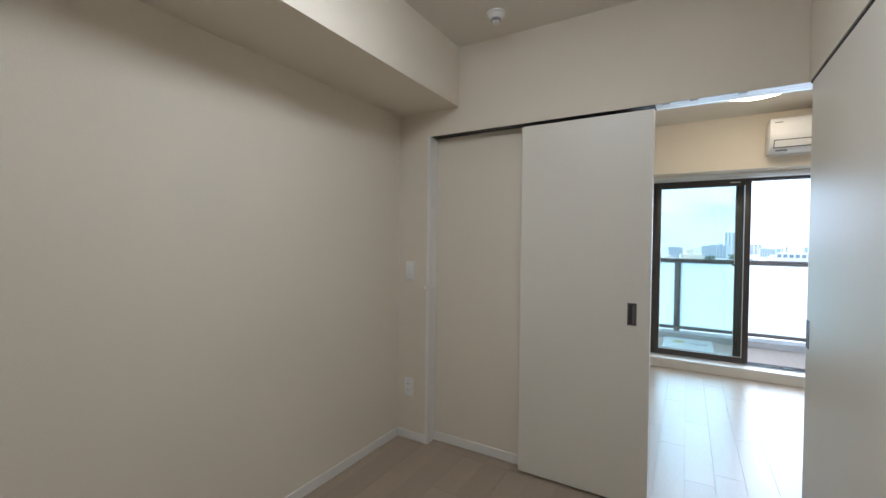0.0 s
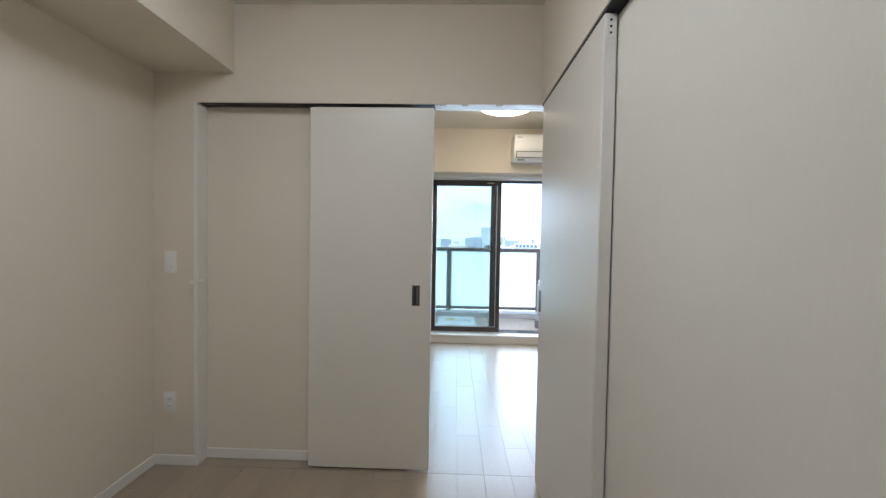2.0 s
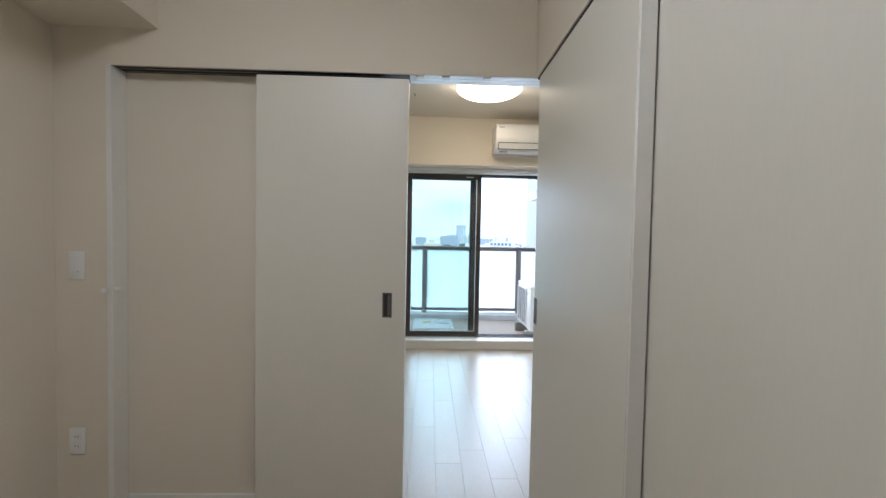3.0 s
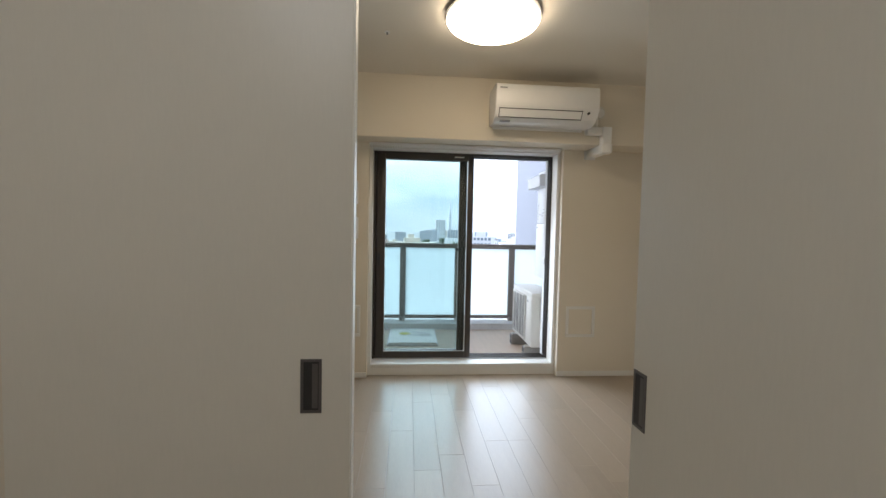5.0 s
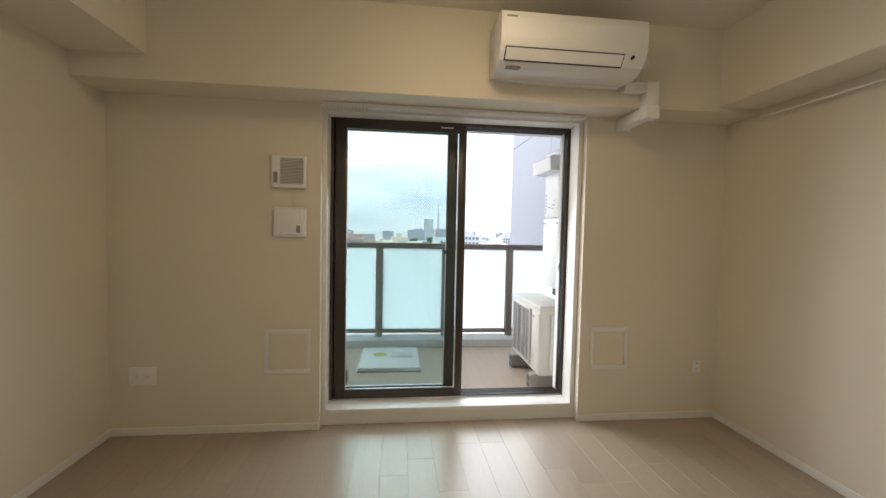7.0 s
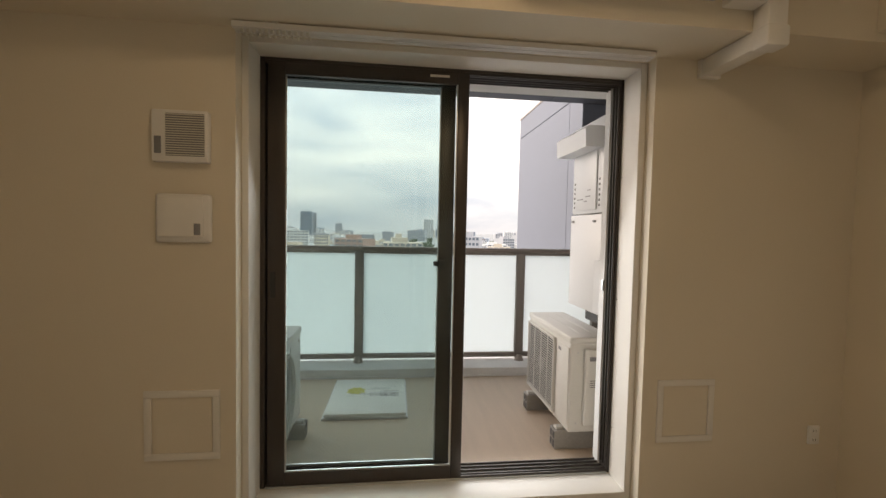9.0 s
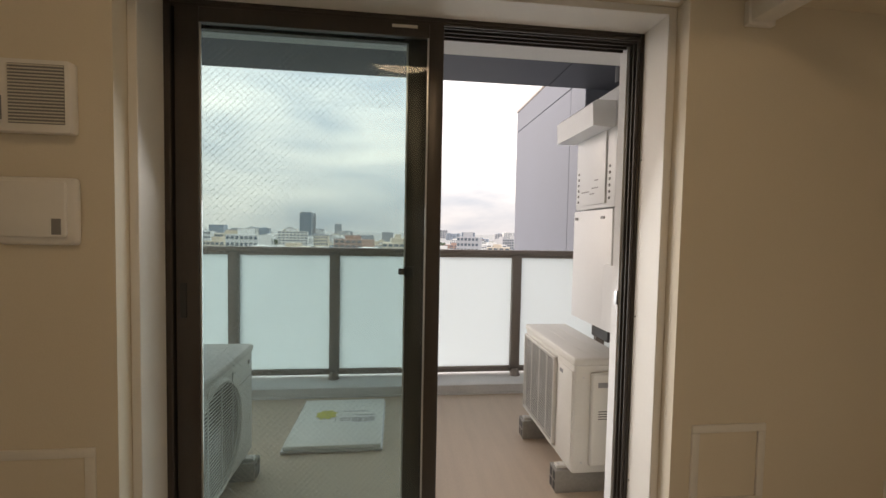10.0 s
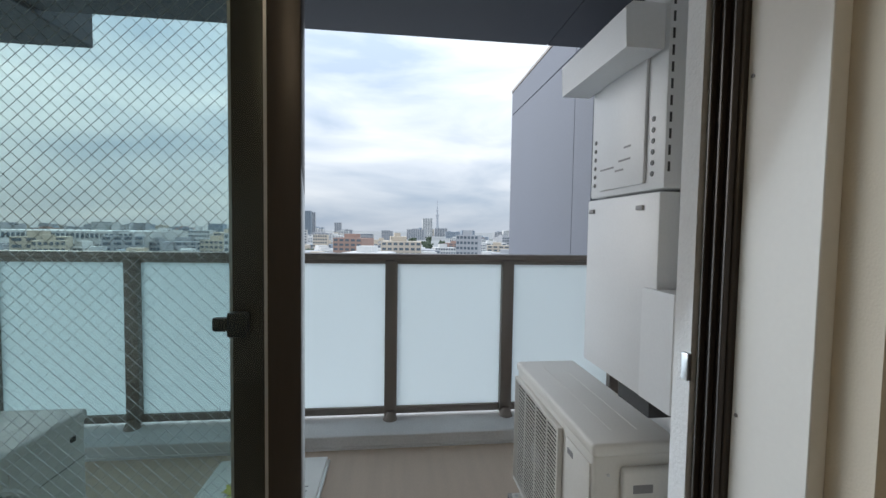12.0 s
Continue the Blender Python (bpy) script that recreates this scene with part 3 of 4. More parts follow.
# ---------------------------------------------------------------- ceiling lamps and small ceiling parts
def ceiling_light(x, y, label, glow):
    e = thing("ceiling_light", label, "ceiling light", "ceiling lights", (x, y, CEIL))
    part("base", cyl((0, 0, -0.016), 0.21, 0.032, seg=48), M_white, e)
    bm = bmesh.new()
    prof = [(0.258, -0.030), (0.268, -0.036), (0.270, -0.046), (0.262, -0.060), (0.235, -0.078), (0.19, -0.094), (0.13, -0.106), (0.06, -0.112), (0.02, -0.113)]
    rings = [[bm.verts.new((r * math.cos(k * math.pi / 24), r * math.sin(k * math.pi / 24), z)) for k in range(48)] for r, z in prof]
    for a, b in zip(rings, rings[1:]):
        for k in range(48):
            bm.faces.new((a[k], a[(k + 1) % 48], b[(k + 1) % 48], b[k]))
    bm.faces.new(rings[-1])
    bm.faces.new(rings[0][::-1])
    part("diffuser", bm, glow, e, "glowing white dome diffuser")
    # added grey ring: paints the dark gap and keeps lamp light off the ceiling
    part("rim", cyl((0, 0, -0.026), 0.255, 0.010, seg=64, r2=0.276), M_grey, e, "thin grey ring added for the dark gap between lamp and ceiling")


ceiling_light(0.487, 3.65, "round white dome ceiling light, switched on", M_lamp)
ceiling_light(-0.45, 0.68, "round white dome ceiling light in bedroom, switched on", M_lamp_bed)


def ceiling_sensor(x, y, r, label, name="smoke_detector"):
    e = thing(name, label, "detector", at=(x, y, CEIL))
    part("base", cyl((0, 0, -0.006), r, 0.012, seg=32), M_white, e)
    part("body", cyl((0, 0, -0.022), r * 0.62, 0.022, seg=32, r2=r * 0.85), M_white, e)
    part("sensor", cyl((0, 0, -0.040), r * 0.52, 0.018, seg=24), M_grey, e, "dark sensor head")
    part("cap", cyl((0, 0, -0.051), r * 0.46, 0.005, seg=24), M_white, e)


ceiling_sensor(-0.85, 1.86, 0.05, "white round smoke detector on bedroom ceiling")
for sx, sy in ((-0.14, 3.95), (1.60, 3.66)):
    e = thing("ceiling_hook", "tiny white ceiling hook plate", "hook", "ceiling hooks", (sx, sy, CEIL))
    part("plate", cyl((0, 0, -0.003), 0.018, 0.006, seg=20), M_white, e)
    part("pin", cyl((0, 0, -0.011), 0.006, 0.012, seg=12), M_grey, e)
e = thing("ceiling_hook", "tiny white ceiling hook plate", "hook", "ceiling hooks", (-0.55, 1.80, CEIL))
part("plate", cyl((0, 0, -0.003), 0.022, 0.006, seg=20), M_white, e)
part("pin", cyl((0, 0, -0.013), 0.008, 0.014, seg=12), M_grey, e)


# ---------------------------------------------------------------- curtain rail and wall rail
def curtain_rail():
    e = thing("curtain_rail", "white double curtain rail under the beam", "curtain rail")
    zt = BEAM_Z + 0.012
    for y in (4.871, 4.906):
        a, b = WX0, WX1 - 0.045
        part("rail", boxes([(a, b, y - 0.011, y + 0.011, zt - 0.010, zt - 0.005), (a, b, y - 0.011, y - 0.008, zt - 0.027, zt - 0.010), (a, b, y + 0.008, y + 0.011, zt - 0.027, zt - 0.010),
                            (a, b, y - 0.008, y - 0.003, zt - 0.027, zt - 0.024), (a, b, y + 0.003, y + 0.008, zt - 0.027, zt - 0.024)]), M_white, e)
        for k in range(12):
            part("runner", box(WX0 + 0.03 + 0.022 * k, WX0 + 0.042 + 0.022 * k, y - 0.005, y + 0.005, zt - 0.042, zt - 0.0275, bevel=0.002, seg=1), M_cream, e)
        part("end_cap", box(WX1 - 0.045, WX1 - 0.039, y - 0.011, y + 0.011, zt - 0.022, zt - 0.003), M_cream, e)
    for x in (WX0 + 0.16, 0.30, 0.76, 1.22):
        part("bracket", box(x - 0.012, x + 0.012, 4.855, 4.920, zt - 0.0045, zt, bevel=0.001, seg=1), M_cream, e)


curtain_rail()
r = thing("picture_rail", "slim white wall rail with brackets under beam", "rail")
part("bar", cyl((LIV_R - 0.045, 3.54, 2.072), 0.006, 2.15, axis="y", seg=14), M_white, r)
for y in (2.7, 3.72):
    part("bracket", boxes([(LIV_R - 0.05, LIV_R, y - 0.008, y + 0.008, 2.055, 2.067), (LIV_R - 0.006, LIV_R, y - 0.012, y + 0.012, 2.04, 2.09)], 0.001), M_white, r)


# ---------------------------------------------------------------- balcony
structure("balcony_floor", box(-4.0, 3.6, WIN_OUT, 7.03, BALC_Z - 0.2, BALC_Z), M_balc, "brown vinyl sheet balcony floor", "floor")
structure("balcony_kerb", box(-4.0, 3.6, 7.03, 7.46, BALC_Z - 0.4, 0.012, bevel=0.008), M_conc, "grey concrete balcony kerb", "kerb")
structure("balcony_gutter", box(-4.0, 3.6, 7.0301 - 0.012, 7.0302, BALC_Z, BALC_Z + 0.015), M_conc, "grey gutter strip along kerb", "gutter")
SOFF = 2.74
structure("balcony_soffit", boxes([(-4.0, 1.897, WIN_OUT - 0.1, 7.54, SOFF, SOFF + 0.25), (1.905, 4.5, WIN_OUT - 0.1, 7.54, SOFF, SOFF + 0.25), (1.89, 1.91, WIN_OUT, 7.53, SOFF + 0.006, SOFF + 0.2)]),
          M_soffit, "dark slate balcony soffit panels with joint", "ceiling")
structure("neighbour_slab", boxes([(-5.0, -1.60, 7.3, 8.03, 2.70, 2.98)], 0.01), M_soffit, "dark projecting slab end above balcony", "slab")
structure("balcony_pillar", box(-1.5, -0.845, WIN_OUT, 6.28, -3, SOFF), M_ext, "pale rendered balcony pillar", "wall")
structure("balcony_end_wall", box(3.5, 3.7, WIN_OUT, 7.46, BALC_Z, SOFF), M_ext, "white rendered wall closing the balcony", "wall")
structure("shaft_wall", box(1.775, 2.08, WIN_OUT, 5.985, BALC_Z, SOFF), M_ext, "white rendered wall behind water heater", "wall")

wing = structure("wing_wall", box(2.312, 6.5, 7.56, 9.90, -14, 3.17), M_wing, "slate grey panelled wing of the building", "wall")
part("coping", box(2.295, 6.5, 7.56, 9.92, 3.17, 3.20), M_rail, wing)
JY = (7.56, 7.91, 9.90)
for a, b in zip(JY, JY[1:]):
    part("panel", box(2.300, 2.311, a + 0.004, b - 0.004, -3.0, 2.86, bevel=0.002, seg=1), M_wing, wing)
    part("panel", box(2.300, 2.311, a + 0.004, b - 0.004, 2.87, 3.165, bevel=0.002, seg=1), M_wing, wing)


def railing():
    e = thing("balcony_railing", "taupe metal balcony railing with frosted glass panels", "railing")
    y = 7.30
    posts = [-3.37, -2.55, -1.73, -0.905, -0.066, 0.745, 1.561, 2.38, 3.2]
    x_end = 3.5
    part("top_rail", box(-3.4, x_end, y - 0.035, y + 0.035, 1.112, 1.155, bevel=0.010), M_rail, e)
    part("bottom_rail", box(-3.4, x_end, y - 0.02, y + 0.02, 0.035, 0.085, bevel=0.004), M_rail, e)
    part("under_rail", box(-3.4, x_end, y - 0.016, y + 0.016, 1.085, 1.111), M_rail, e)
    for x in posts:
        if x > x_end:
            continue
        p = part("post", box(x - 0.042, x + 0.042, y - 0.045, y + 0.022, 0.03, 1.111, bevel=0.005), M_rail, e)
        part("foot", cyl((x, y - 0.05, 0.042), 0.050, 0.06, seg=20, r2=0.026), M_rail, p)
    for a, b in zip(posts, posts[1:]):
        b = min(b, x_end + 0.042)
        part("pane", box(a + 0.043, b - 0.043, y - 0.004, y + 0.004, 0.086, 1.084), M_frost, e, "milky frosted glass panel")


railing()


def outdoor_unit(label, m, L=0.79, z=0.135, H=0.61, round_grille=False):
    """Outdoor unit, 0.79 long in x, 0.29 deep; its grille faces -y."""
    e = thing("outdoor_unit", label, "air conditioner", "outdoor units")
    D = 0.285
    part("body", box(0, L, 0, D, z, z + H - 0.03, bevel=0.014, seg=3), M_unit, e)
    lid = part("lid", box(-0.006, L + 0.006, -0.006, D + 0.006, z + H - 0.042, z + H, bevel=0.012, seg=3), M_unit, e, "beige metal lid")
    for k in (0.10, 0.19):
        part("rib", box(0.08, L - 0.08, k - 0.002, k + 0.002, z + H - 0.001, z + H + 0.0015), M_unit, lid)
    gx0, gx1, gz0, gz1 = 0.03, L - 0.225, z + 0.035, z + H - 0.06
    if round_grille:
        gb = bmesh.new()
        rc, R = Vector(((gx0 + gx1) / 2, 0, (gz0 + gz1) / 2)), (gz1 - gz0) / 2
        prof = [(R - 0.012, -0.001), (R - 0.010, -0.020), (R, -0.022), (R + 0.014, -0.001)]
        rings = [[gb.verts.new((rc.x + q * math.cos(k * math.pi / 30), yy, rc.z + q * math.sin(k * math.pi / 30))) for k in range(60)] for q, yy in prof]
        for u, v in zip(rings, rings[1:]):
            for k in range(60):
                gb.faces.new((u[k], u[(k + 1) % 60], v[(k + 1) % 60], v[k]))
        g = part("grille", gb, M_unit, e, "round slatted fan grille")
    else:
        g = part("grille", boxes([(gx0, gx1, -0.022, -0.001, gz1 - 0.012, gz1), (gx0, gx1, -0.022, -0.001, gz0, gz0 + 0.012), (gx0, gx0 + 0.012, -0.022, -0.001, gz0 + 0.012, gz1 - 0.012), (gx1 - 0.012, gx1, -0.022, -0.001, gz0 + 0.012, gz1 - 0.012)], 0.002), M_unit, e, "beige slatted fan grille")
    # black plate and disc on the body paint the shaded inside behind the slats
    if not round_grille:
        part("opening", box(gx0 + 0.01, gx1 - 0.01, -0.0035, -0.0005, gz0 + 0.01, gz1 - 0.01), M_black, g, "black plate behind slats in place of the shaded opening")
    part("opening" if round_grille else "fan_opening_shade", cyl(((gx0 + gx1) / 2, -0.0015, (gz0 + gz1) / 2), (gz1 - gz0) / 2 - 0.012, 0.004, axis="y", seg=48), M_black, g)
    hub = part("fan", cyl(((gx0 + gx1) / 2, -0.005, (gz0 + gz1) / 2), 0.055, 0.006, axis="y", seg=24), M_grey, g)
    n = 30
    for i in range(n):
        zz = gz0 + 0.018 + (gz1 - gz0 - 0.036) * i / (n - 1)
        c, R = (gx0 + gx1) / 2, (gz1 - gz0) / 2 - 0.012
        half = math.sqrt(max(0.0, R * R - (zz - (gz0 + gz1) / 2) ** 2)) if round_grille else c - gx0 - 0.01
        if half > 0.02:
            part("slat", box(c - half, c + half, -0.020, -0.0165, zz - 0.0022, zz + 0.0022), M_unit, g)
    for x in (gx0 + 0.13, gx0 + 0.27, gx0 + 0.40):
        part("stay", box(x - 0.003, x + 0.003, -0.013, -0.008, gz0, gz1), M_unit, g)
    if round_grille:
        part("crease", box(L - 0.20, L - 0.004, -0.0012, 0.001, z + H - 0.172, z + H - 0.168), M_grey, e)
        part("logo_patch", box(L - 0.075, L - 0.05, -0.0015, 0.001, z + H - 0.095, z + H - 0.075), M_black, e)
    else:
        part("service_cover", box(L - 0.19, L - 0.012, -0.006, 0.0, z + 0.05, z + H - 0.07, bevel=0.003), M_unit, e)
        part("logo_patch", box(L - 0.17, L - 0.13, -0.008, -0.005, z + H - 0.12, z + H - 0.10), M_grey, e)
    # valve cover on the short end
    v = part("valve_cover", box(L, L + 0.03, 0.085, D - 0.01, z + 0.05, z + H - 0.07, bevel=0.012, seg=3), M_unit, e)
    part("grip", box(L + 0.028, L + 0.031, 0.115, 0.180, z + H - 0.145, z + H - 0.118, bevel=0.001, seg=1), M_grey, v)
    for i in range(4):
        part("slot", box(L + 0.0285, L + 0.0308, 0.120, 0.180, z + 0.30 + 0.013 * i, z + 0.304 + 0.013 * i), M_black, v)
    for zz in (z + 0.06, z + H - 0.10):
        part("screw", cyl((L + 0.001, 0.05, zz), 0.005, 0.004, axis="x", seg=10), M_alu, e)
    for x in (0.12, L - 0.10):
        f = part("support_block", box(x - 0.045, x + 0.045, -0.06, D + 0.04, 0.0, z - 0.012, bevel=0.004), M_block, e, "grey plastic support block")
        for a in (-0.02, 0.02):
            for b in (z * 0.24, z * 0.66):
                part("cell", box(x + a - 0.013, x + a + 0.013, -0.0615, -0.058, b - z * 0.16, b + z * 0.16), M_black, f)
        part("foot_rail", box(x - 0.02, x + 0.02, -0.045, D + 0.03, z - 0.0125, z + 0.002), M_unit, f)
        part("bolt", cyl((x, -0.03, z - 0.004), 0.008, 0.02, seg=10), M_alu, f)
    e.matrix_world = m
    return e


# grille faces the middle of the balcony
outdoor_unit("beige outdoor air conditioning unit below water heater", pose(1.385, 6.415, BALC_Z, 0, 0, -90))
outdoor_unit("beige outdoor air conditioning unit with round grille beside pillar", pose(-0.345, 5.32, BALC_Z, 0, 0, 90), L=0.74, z=0.115, round_grille=True)


def water_heater():
    e = thing("water_heater", "pale grey wall-mounted gas water heater", "water heater")
    x0, x1, y0, y1 = 1.52, 1.772, 5.545, 5.985
    part("body", box(x0 + 0.004, x1, y0, y1, 1.452, 2.04, bevel=0.008), M_heater, e)
    part("front_panel", box(x0 - 0.006, x0 + 0.004, y0 + 0.085, y1 - 0.085, 1.475, 1.99, bevel=0.003), M_heater, e)
    for k in range(6):
        for y in (y0 + 0.055, y1 - 0.035):
            part("vent_hole", cyl((x0 + 0.004, y, 1.50 + 0.032 * k), 0.008, 0.004, axis="x", seg=12), M_black, e)
    for k in range(11):
        part("side_slot", box(x0 + 0.014, x0 + 0.021, y0 - 0.001, y0 + 0.003, 1.50 + 0.046 * k, 1.528 + 0.046 * k), M_black, e)
    for k, (y, z, w) in enumerate(((5.70, 1.56, 0.07), (5.80, 1.545, 0.09), (5.74, 1.53, 0.05), (5.70, 1.60, 0.04))):
        part("print_bar", box(x0 - 0.0072, x0 - 0.0055, y, y + w, z, z + 0.006), M_grey, e)
    part("badge", box(x0 - 0.0072, x0 - 0.0055, 5.76, 5.84, 1.95, 1.962), M_grey, e)
    c = part("pipe_cover", box(x0, x1, y0 + 0.008, y1 + 0.01, 0.825, 1.446, bevel=0.008), M_heater, e, "plain grey enamel pipe cover")
    for y in (y0 + 0.10, y1 - 0.03):
        part("latch", box(x0 - 0.006, x0 + 0.001, y - 0.018, y + 0.018, 1.395, 1.41, bevel=0.002), M_grey, c)
    # solid black box paints the shade of the gap under the pipe cover
    part("pipe_gap_shade", box(x0 + 0.02, x1 - 0.02, y0 + 0.05, y0 + 0.22, 0.765, 0.8245), M_black, e, "black box in place of the shaded pipe opening")
    part("mounting_plate", box(x1 - 0.05, x1 - 0.001, y0 - 0.035, y1 + 0.02, 1.30, 2.12), M_heater, e)
    s = part("side_cover", boxes([(x0 - 0.022, x0 - 0.001, y0 - 0.0018, y0 + 0.04, 0.842, 1.165), (x0 - 0.022, x1, y0 - 0.10, y0 - 0.002, 0.842, 1.165)]), M_heater, e, "pale lower pipe box")
    k = part("flue_hood", prism([(1.41, 1.845), (1.405, 1.955), (1.425, 1.972), (1.56, 1.972), (1.56, 1.90), (1.52, 1.845)], "y", 5.565, 6.01), M_heater, e, "white angled flue deflector hood")
    part("hood_arm", box(1.56, 1.774, 5.60, 5.63, 1.92, 1.95), M_heater, k)
    d = thing("drain_pipe", "dark grey downpipe under soffit", "pipe")
    part("pipe", cyl((1.84, 6.06, 2.50), 0.04, 0.48, seg=20), M_soffit, d)
    part("clip", box(1.82, 1.86, 5.984, 6.03, 2.40, 2.43), M_soffit, d)
    part("socket", cyl((1.84, 6.06, 2.30), 0.05, 0.10, seg=20), M_soffit, d)


water_heater()


def hatch():
    e = thing("escape_hatch", "pale steel escape hatch cover on balcony floor", "hatch")
    x0, x1, y0, y1, z = -0.215, 0.385, 6.19, 6.885, BALC_Z
    part("rim", box(x0 - 0.012, x1 + 0.012, y0 - 0.012, y1 + 0.012, z, z + 0.018, bevel=0.003), M_alu, e)
    l = part("lid", box(x0, x1, y0, y1, z + 0.018, z + 0.042, bevel=0.005), M_board, e)
    t = z + 0.0425
    part("sun_mark", prism([(-0.02 + 0.085 * (1 if k % 2 else 0.72) * math.cos(k * math.pi / 8), 6.62 + 0.085 * (1 if k % 2 else 0.72) * math.sin(k * math.pi / 8)) for k in range(16)], "z", t - 0.001, t + 0.0006), M_yellow, l, "yellow printed mark")
    part("print_bar", box(0.10, 0.27, 6.665, 6.672, t - 0.001, t + 0.0006), M_grey, l)
    part("print_bar", box(0.18, 0.33, 6.60, 6.607, t - 0.001, t + 0.0006), M_grey, l)
    text = bpy.data.curves.new("lettering", "FONT")
    text.body, text.size, text.extrude = "\u907f\u96e3\u306f\u3057\u3054", 0.085, 0.0004
    temp = new("lettering", text)
    mesh = bpy.data.meshes.new_from_object(temp.evaluated_get(bpy.context.evaluated_depsgraph_get()))
    bpy.data.objects.remove(temp)
    mesh.materials.clear()
    mesh.materials.append(M_grey)
    o = new("lettering", mesh)
    o.parent, o["label"] = l, "grey printed lettering"
    o.matrix_basis = pose(0.335, 6.565, t + 0.0004, 0, 0, 180)



hatch()


# ---------------------------------------------------------------- city
GZ = -31.0
structure("ground", box(-4800, 4800, 12, 4900, GZ - 1, GZ), M_ground, "grey city ground reaching the horizon", "ground")
structure("apartment_base", box(-6.0, 6.0, -2.0, 7.0, GZ, -3.0), M_ext, "pale lower storeys of the apartment building", "building")


def block(name, label, x, y, w, d, h, mat, floors, z0=GZ, cols=6, roof=True, group="city blocks"):
    """A building with storeys of windows on the face that looks to the balcony."""
    e = thing(name, label, "building", group, (x, y, z0))
    part("wall", box(-w / 2, w / 2, -d / 2, d / 2, 0, h), mat, e, smooth=False)
    fh = h / max(floors, 1)
    bm = bmesh.new()
    for f in range(floors):
        for c in range(cols):
            cx = -w / 2 + (c + 0.5) * w / cols
            add_box(bm, cx - w / cols * 0.33, cx + w / cols * 0.33, -d / 2 - 0.15, -d / 2 + 0.1, fh * (f + 0.30), fh * (f + 0.78))
    tagged(part("window", bm, M_pane_far, e, smooth=False), kind="stuff")
    if roof:
        part("roof_house", box(-w * 0.25, w * 0.12, -d * 0.2, d * 0.25, h, h + fh * 0.9), mat, e, smooth=False)
    return e


def bearing(px):
    """Direction (dx per metre ahead) of a far thing, by its place along the skyline from 0 to 1568."""
    a = math.atan((px - 784) / 723.4) + math.atan(0.226 / 1.985)
    return math.tan(a)


def rise(px):
    """Metres of height per metre ahead, by height over the skyline base line."""
    return (408 - px) / 723.4 / math.cos(math.atan(0.226 / 1.985))


def tower(name, label, p0, p1, top, dist, mat, floors, cols):
    x0, x1 = bearing(p0) * dist, bearing(p1) * dist
    block(name, label, 0.777 + (x0 + x1) / 2, 4.5 + dist, abs(x1 - x0), abs(x1 - x0) * 0.7, 1.3 - GZ + rise(top) * dist, mat, floors, cols=cols, roof=False, group="far towers")


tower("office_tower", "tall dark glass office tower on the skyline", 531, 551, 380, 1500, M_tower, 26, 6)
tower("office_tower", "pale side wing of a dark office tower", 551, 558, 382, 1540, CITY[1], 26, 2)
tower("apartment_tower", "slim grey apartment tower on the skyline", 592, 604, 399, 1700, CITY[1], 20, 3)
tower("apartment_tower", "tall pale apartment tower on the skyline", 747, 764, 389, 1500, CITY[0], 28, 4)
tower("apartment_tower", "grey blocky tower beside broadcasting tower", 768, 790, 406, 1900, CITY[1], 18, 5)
tower("apartment_tower", "stepped high-rise, haze put into its pale blue colour", 815, 838, 409, 1500, CITY[4], 12, 6)
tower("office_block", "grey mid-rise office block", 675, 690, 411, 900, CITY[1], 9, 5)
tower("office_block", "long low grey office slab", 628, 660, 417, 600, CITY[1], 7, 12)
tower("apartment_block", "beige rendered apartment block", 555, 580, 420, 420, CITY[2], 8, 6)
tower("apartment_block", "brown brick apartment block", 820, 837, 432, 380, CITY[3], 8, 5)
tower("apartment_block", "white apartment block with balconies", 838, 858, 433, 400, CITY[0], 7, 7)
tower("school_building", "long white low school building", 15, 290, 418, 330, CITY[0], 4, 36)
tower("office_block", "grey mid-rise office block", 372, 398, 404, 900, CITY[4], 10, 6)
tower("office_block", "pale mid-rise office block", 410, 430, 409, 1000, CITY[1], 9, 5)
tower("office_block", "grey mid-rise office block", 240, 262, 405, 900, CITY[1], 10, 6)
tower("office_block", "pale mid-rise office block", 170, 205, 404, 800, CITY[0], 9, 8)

rng = random.Random(7)
for i in range(190):
    dist = rng.choice((210, 260, 320, 400, 520, 700, 950, 1250)) * rng.uniform(0.9, 1.1)
    px = rng.uniform(-60, 925)
    w = rng.uniform(9, 24) * (1 + dist / 900)
    h = rng.uniform(7, 15) * (1 + dist / 2600) + (rng.random() < 0.22) * rng.uniform(4, 14)
    k = rng.choice((0, 0, 0, 1, 1, 2, 2, 3, 4))
    label = ("white", "grey", "beige", "brick-brown", "blue-grey")[k] + " low-rise building among dense city blocks"
    b = block("city_building", label, 0.777 + bearing(px) * dist, 4.5 + dist, w, w * rng.uniform(0.6, 1.0), h, CITY[k], max(2, int(h / 3.2)), cols=rng.randint(4, 8))
    b.rotation_euler[2] = rng.uniform(-0.5, 0.5)
# far rows: the haze is only in the pale wall colours
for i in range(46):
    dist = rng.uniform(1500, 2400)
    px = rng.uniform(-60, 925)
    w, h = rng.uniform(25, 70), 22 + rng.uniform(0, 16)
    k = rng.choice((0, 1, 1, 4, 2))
    b = block("far_building", "far skyline mid-rise building, haze put into its pale colour", 0.777 + bearing(px) * dist, 4.5 + dist, w, w * 0.6, h, CITY[k], 9, cols=5, group="far buildings")


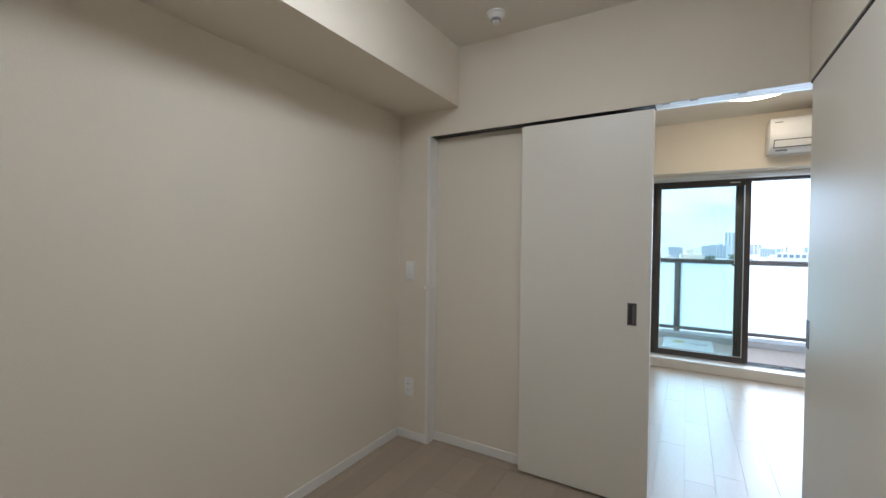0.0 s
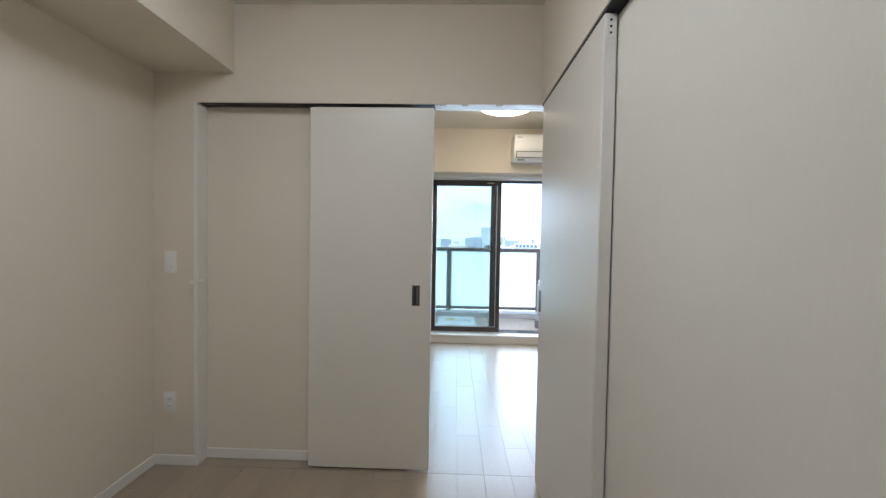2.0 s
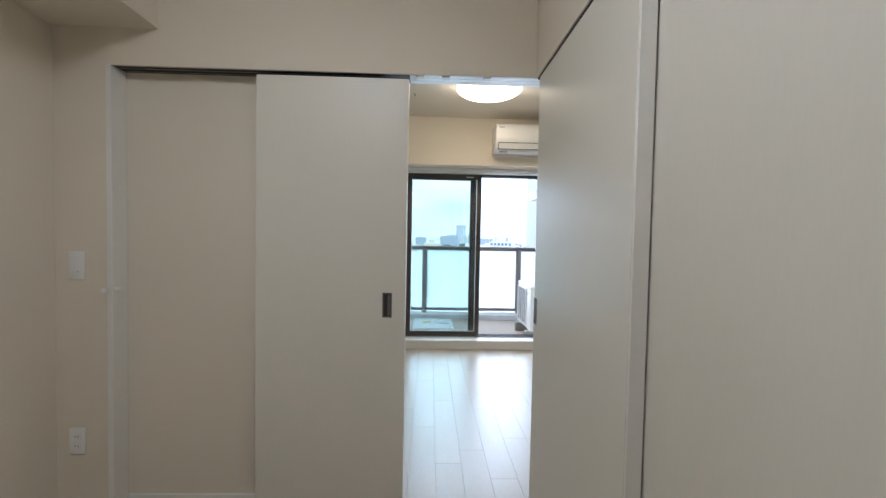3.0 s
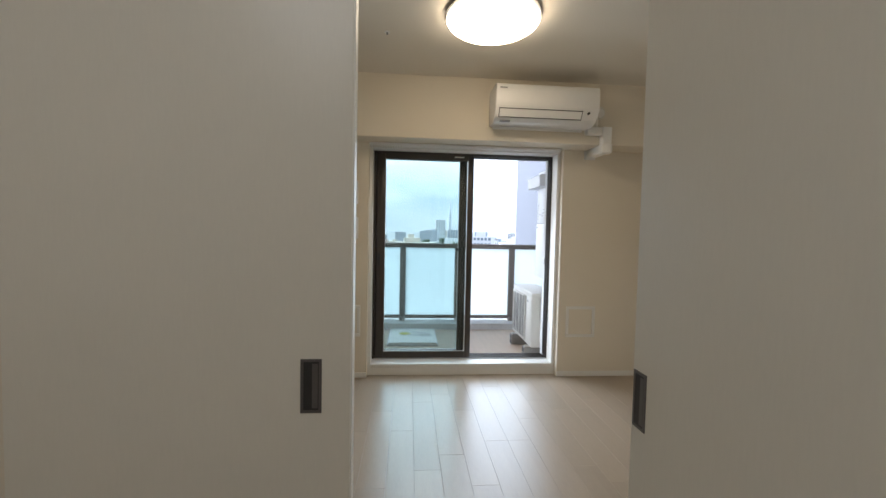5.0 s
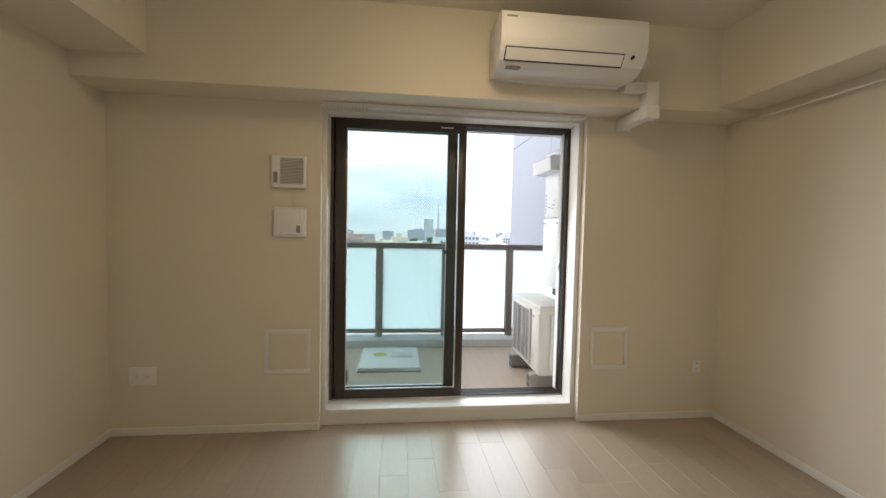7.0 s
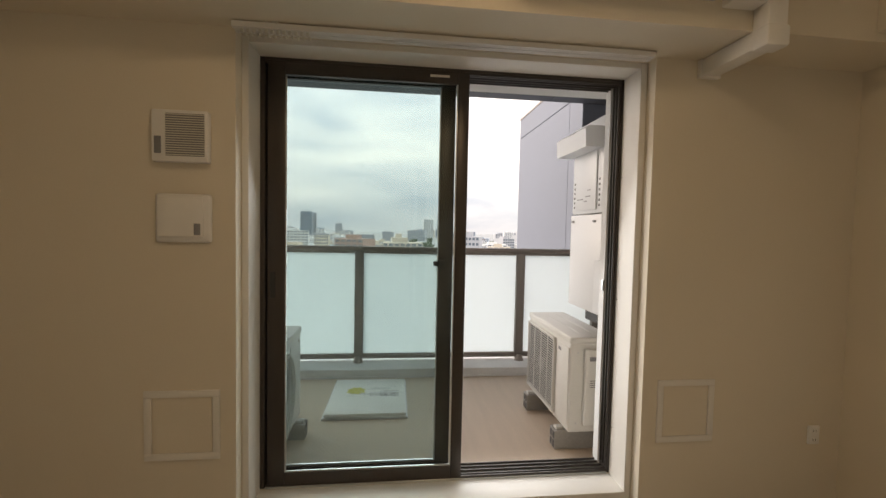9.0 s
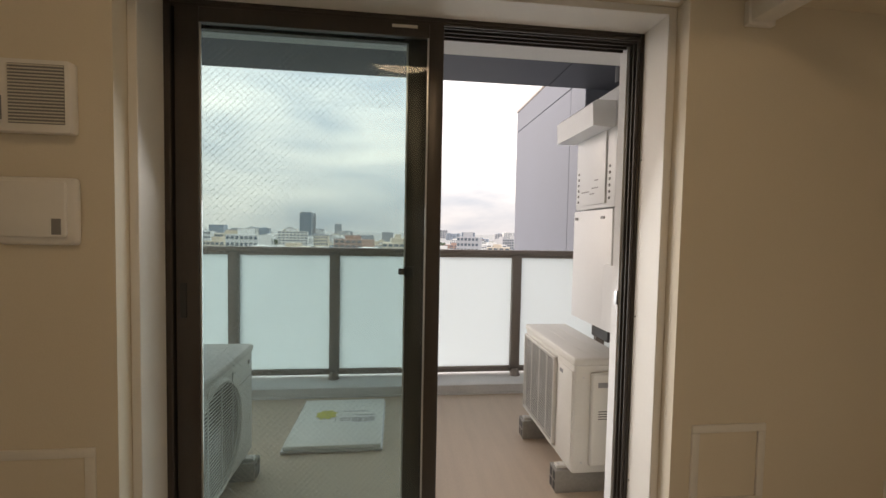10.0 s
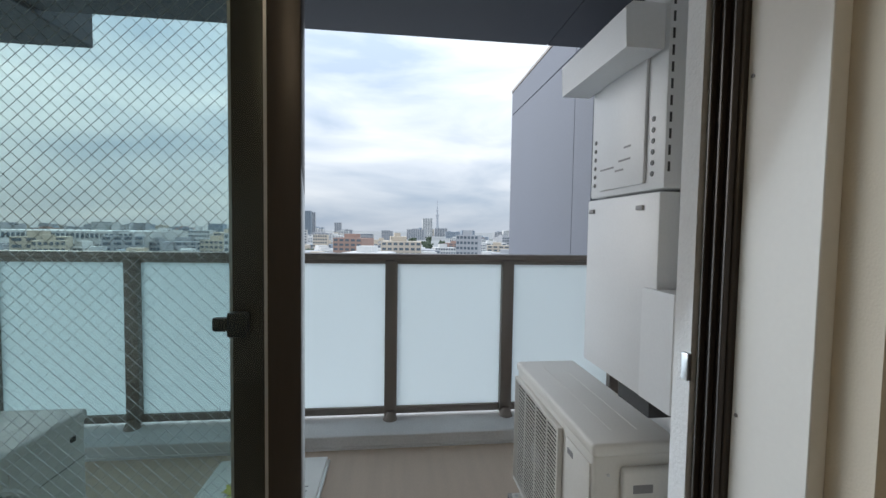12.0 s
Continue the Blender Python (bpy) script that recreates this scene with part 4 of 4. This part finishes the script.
def broadcast_tower():
    dist = 2600
    x, y = 0.777 + bearing(773) * dist, 4.5 + dist
    top = 1.3 - GZ + rise(358) * dist
    e = thing("broadcast_tower", "slender steel broadcasting tower in distance", "tower", at=(x, y, GZ))
    part("shaft", cyl((0, 0, top * 0.36), 12, top * 0.72, seg=16, r2=5), M_steel, e)
    part("lower_deck", cyl((0, 0, top * 0.56), 8, 8, seg=16, r2=11), M_steel, e)
    part("upper_deck", cyl((0, 0, top * 0.71), 6, 6, seg=16, r2=8), M_steel, e)
    part("antenna", cyl((0, 0, top * 0.86), 3.4, top * 0.28, seg=12, r2=1.6), M_steel, e)


broadcast_tower()


def tree_mesh(seed):
    r = random.Random(seed)
    bm = bmesh.new()
    for k in range(26):
        a, rad, z = r.uniform(0, 6.28), r.uniform(0, 4.2), r.uniform(3.5, 10)
        ret = bmesh.ops.create_icosphere(bm, subdivisions=1, radius=r.uniform(0.8, 1.9))
        for v in ret["verts"]:
            v.co = v.co * r.uniform(0.75, 1.25) + Vector((rad * math.cos(a), rad * math.sin(a), z))
    return bm


tree_kinds = [mesh_of("crown", tree_mesh(s), M_tree, False) for s in (1, 2, 3)]
trunk_mesh = mesh_of("trunk", cyl((0, 0, 2.5), 0.35, 5, seg=8, r2=0.2), M_sub)
for i in range(70):
    dist = rng.uniform(220, 900)
    px = rng.choice((rng.uniform(-40, 920), rng.uniform(690, 780), rng.uniform(395, 500)))
    t = thing("tree", "dark green city tree between buildings", "tree", "city trees", (0.777 + bearing(px) * dist, 4.5 + dist, GZ))
    for nm, me in (("crown", tree_kinds[i % 3]), ("trunk", trunk_mesh)):
        o = new(nm, me)
        o.parent = t
    t.scale = [rng.uniform(0.6, 1.1) * (1 + dist / 1200)] * 3
    t.rotation_euler[2] = rng.uniform(0, 6.28)


# ---------------------------------------------------------------- floor boards
def boards(parent, x0, x1, y0, y1, phase, seed):
    """Boards along y, staggered; alike lengths share a mesh."""
    r = random.Random(seed)
    W, LEN, made = 0.1515, 0.909, {}
    k0 = math.floor((x0 - phase) / W)
    k = k0
    while phase + k * W < x1:
        a, b = max(x0, phase + k * W), min(x1, phase + (k + 1) * W)
        k += 1
        if b - a < 0.01:
            continue
        y = y0 - r.choice((0, 0.15, 0.303, 0.455, 0.606, 0.76))
        while y < y1:
            c, d = max(y, y0), min(y + LEN, y1)
            y += LEN
            if d - c < 0.01:
                continue
            key = (round(b - a, 3), round(d - c, 3))
            if key not in made:
                g = 0.00035
                made[key] = mesh_of("board", box(g, b - a - g, g, d - c - g, -0.012, 0, bevel=0.0005, seg=1), M_floor, False)
            o = new("board", made[key])
            o.parent, o.location = parent, (a, c, 0)


boards(floor_liv, LIV_L, LIV_R, HEAD_Y + 0.001, 4.986, -0.08, 3)
boards(floor_bed, BED_L, 0.64, BED_BACK, HEAD_Y, -0.08, 5)
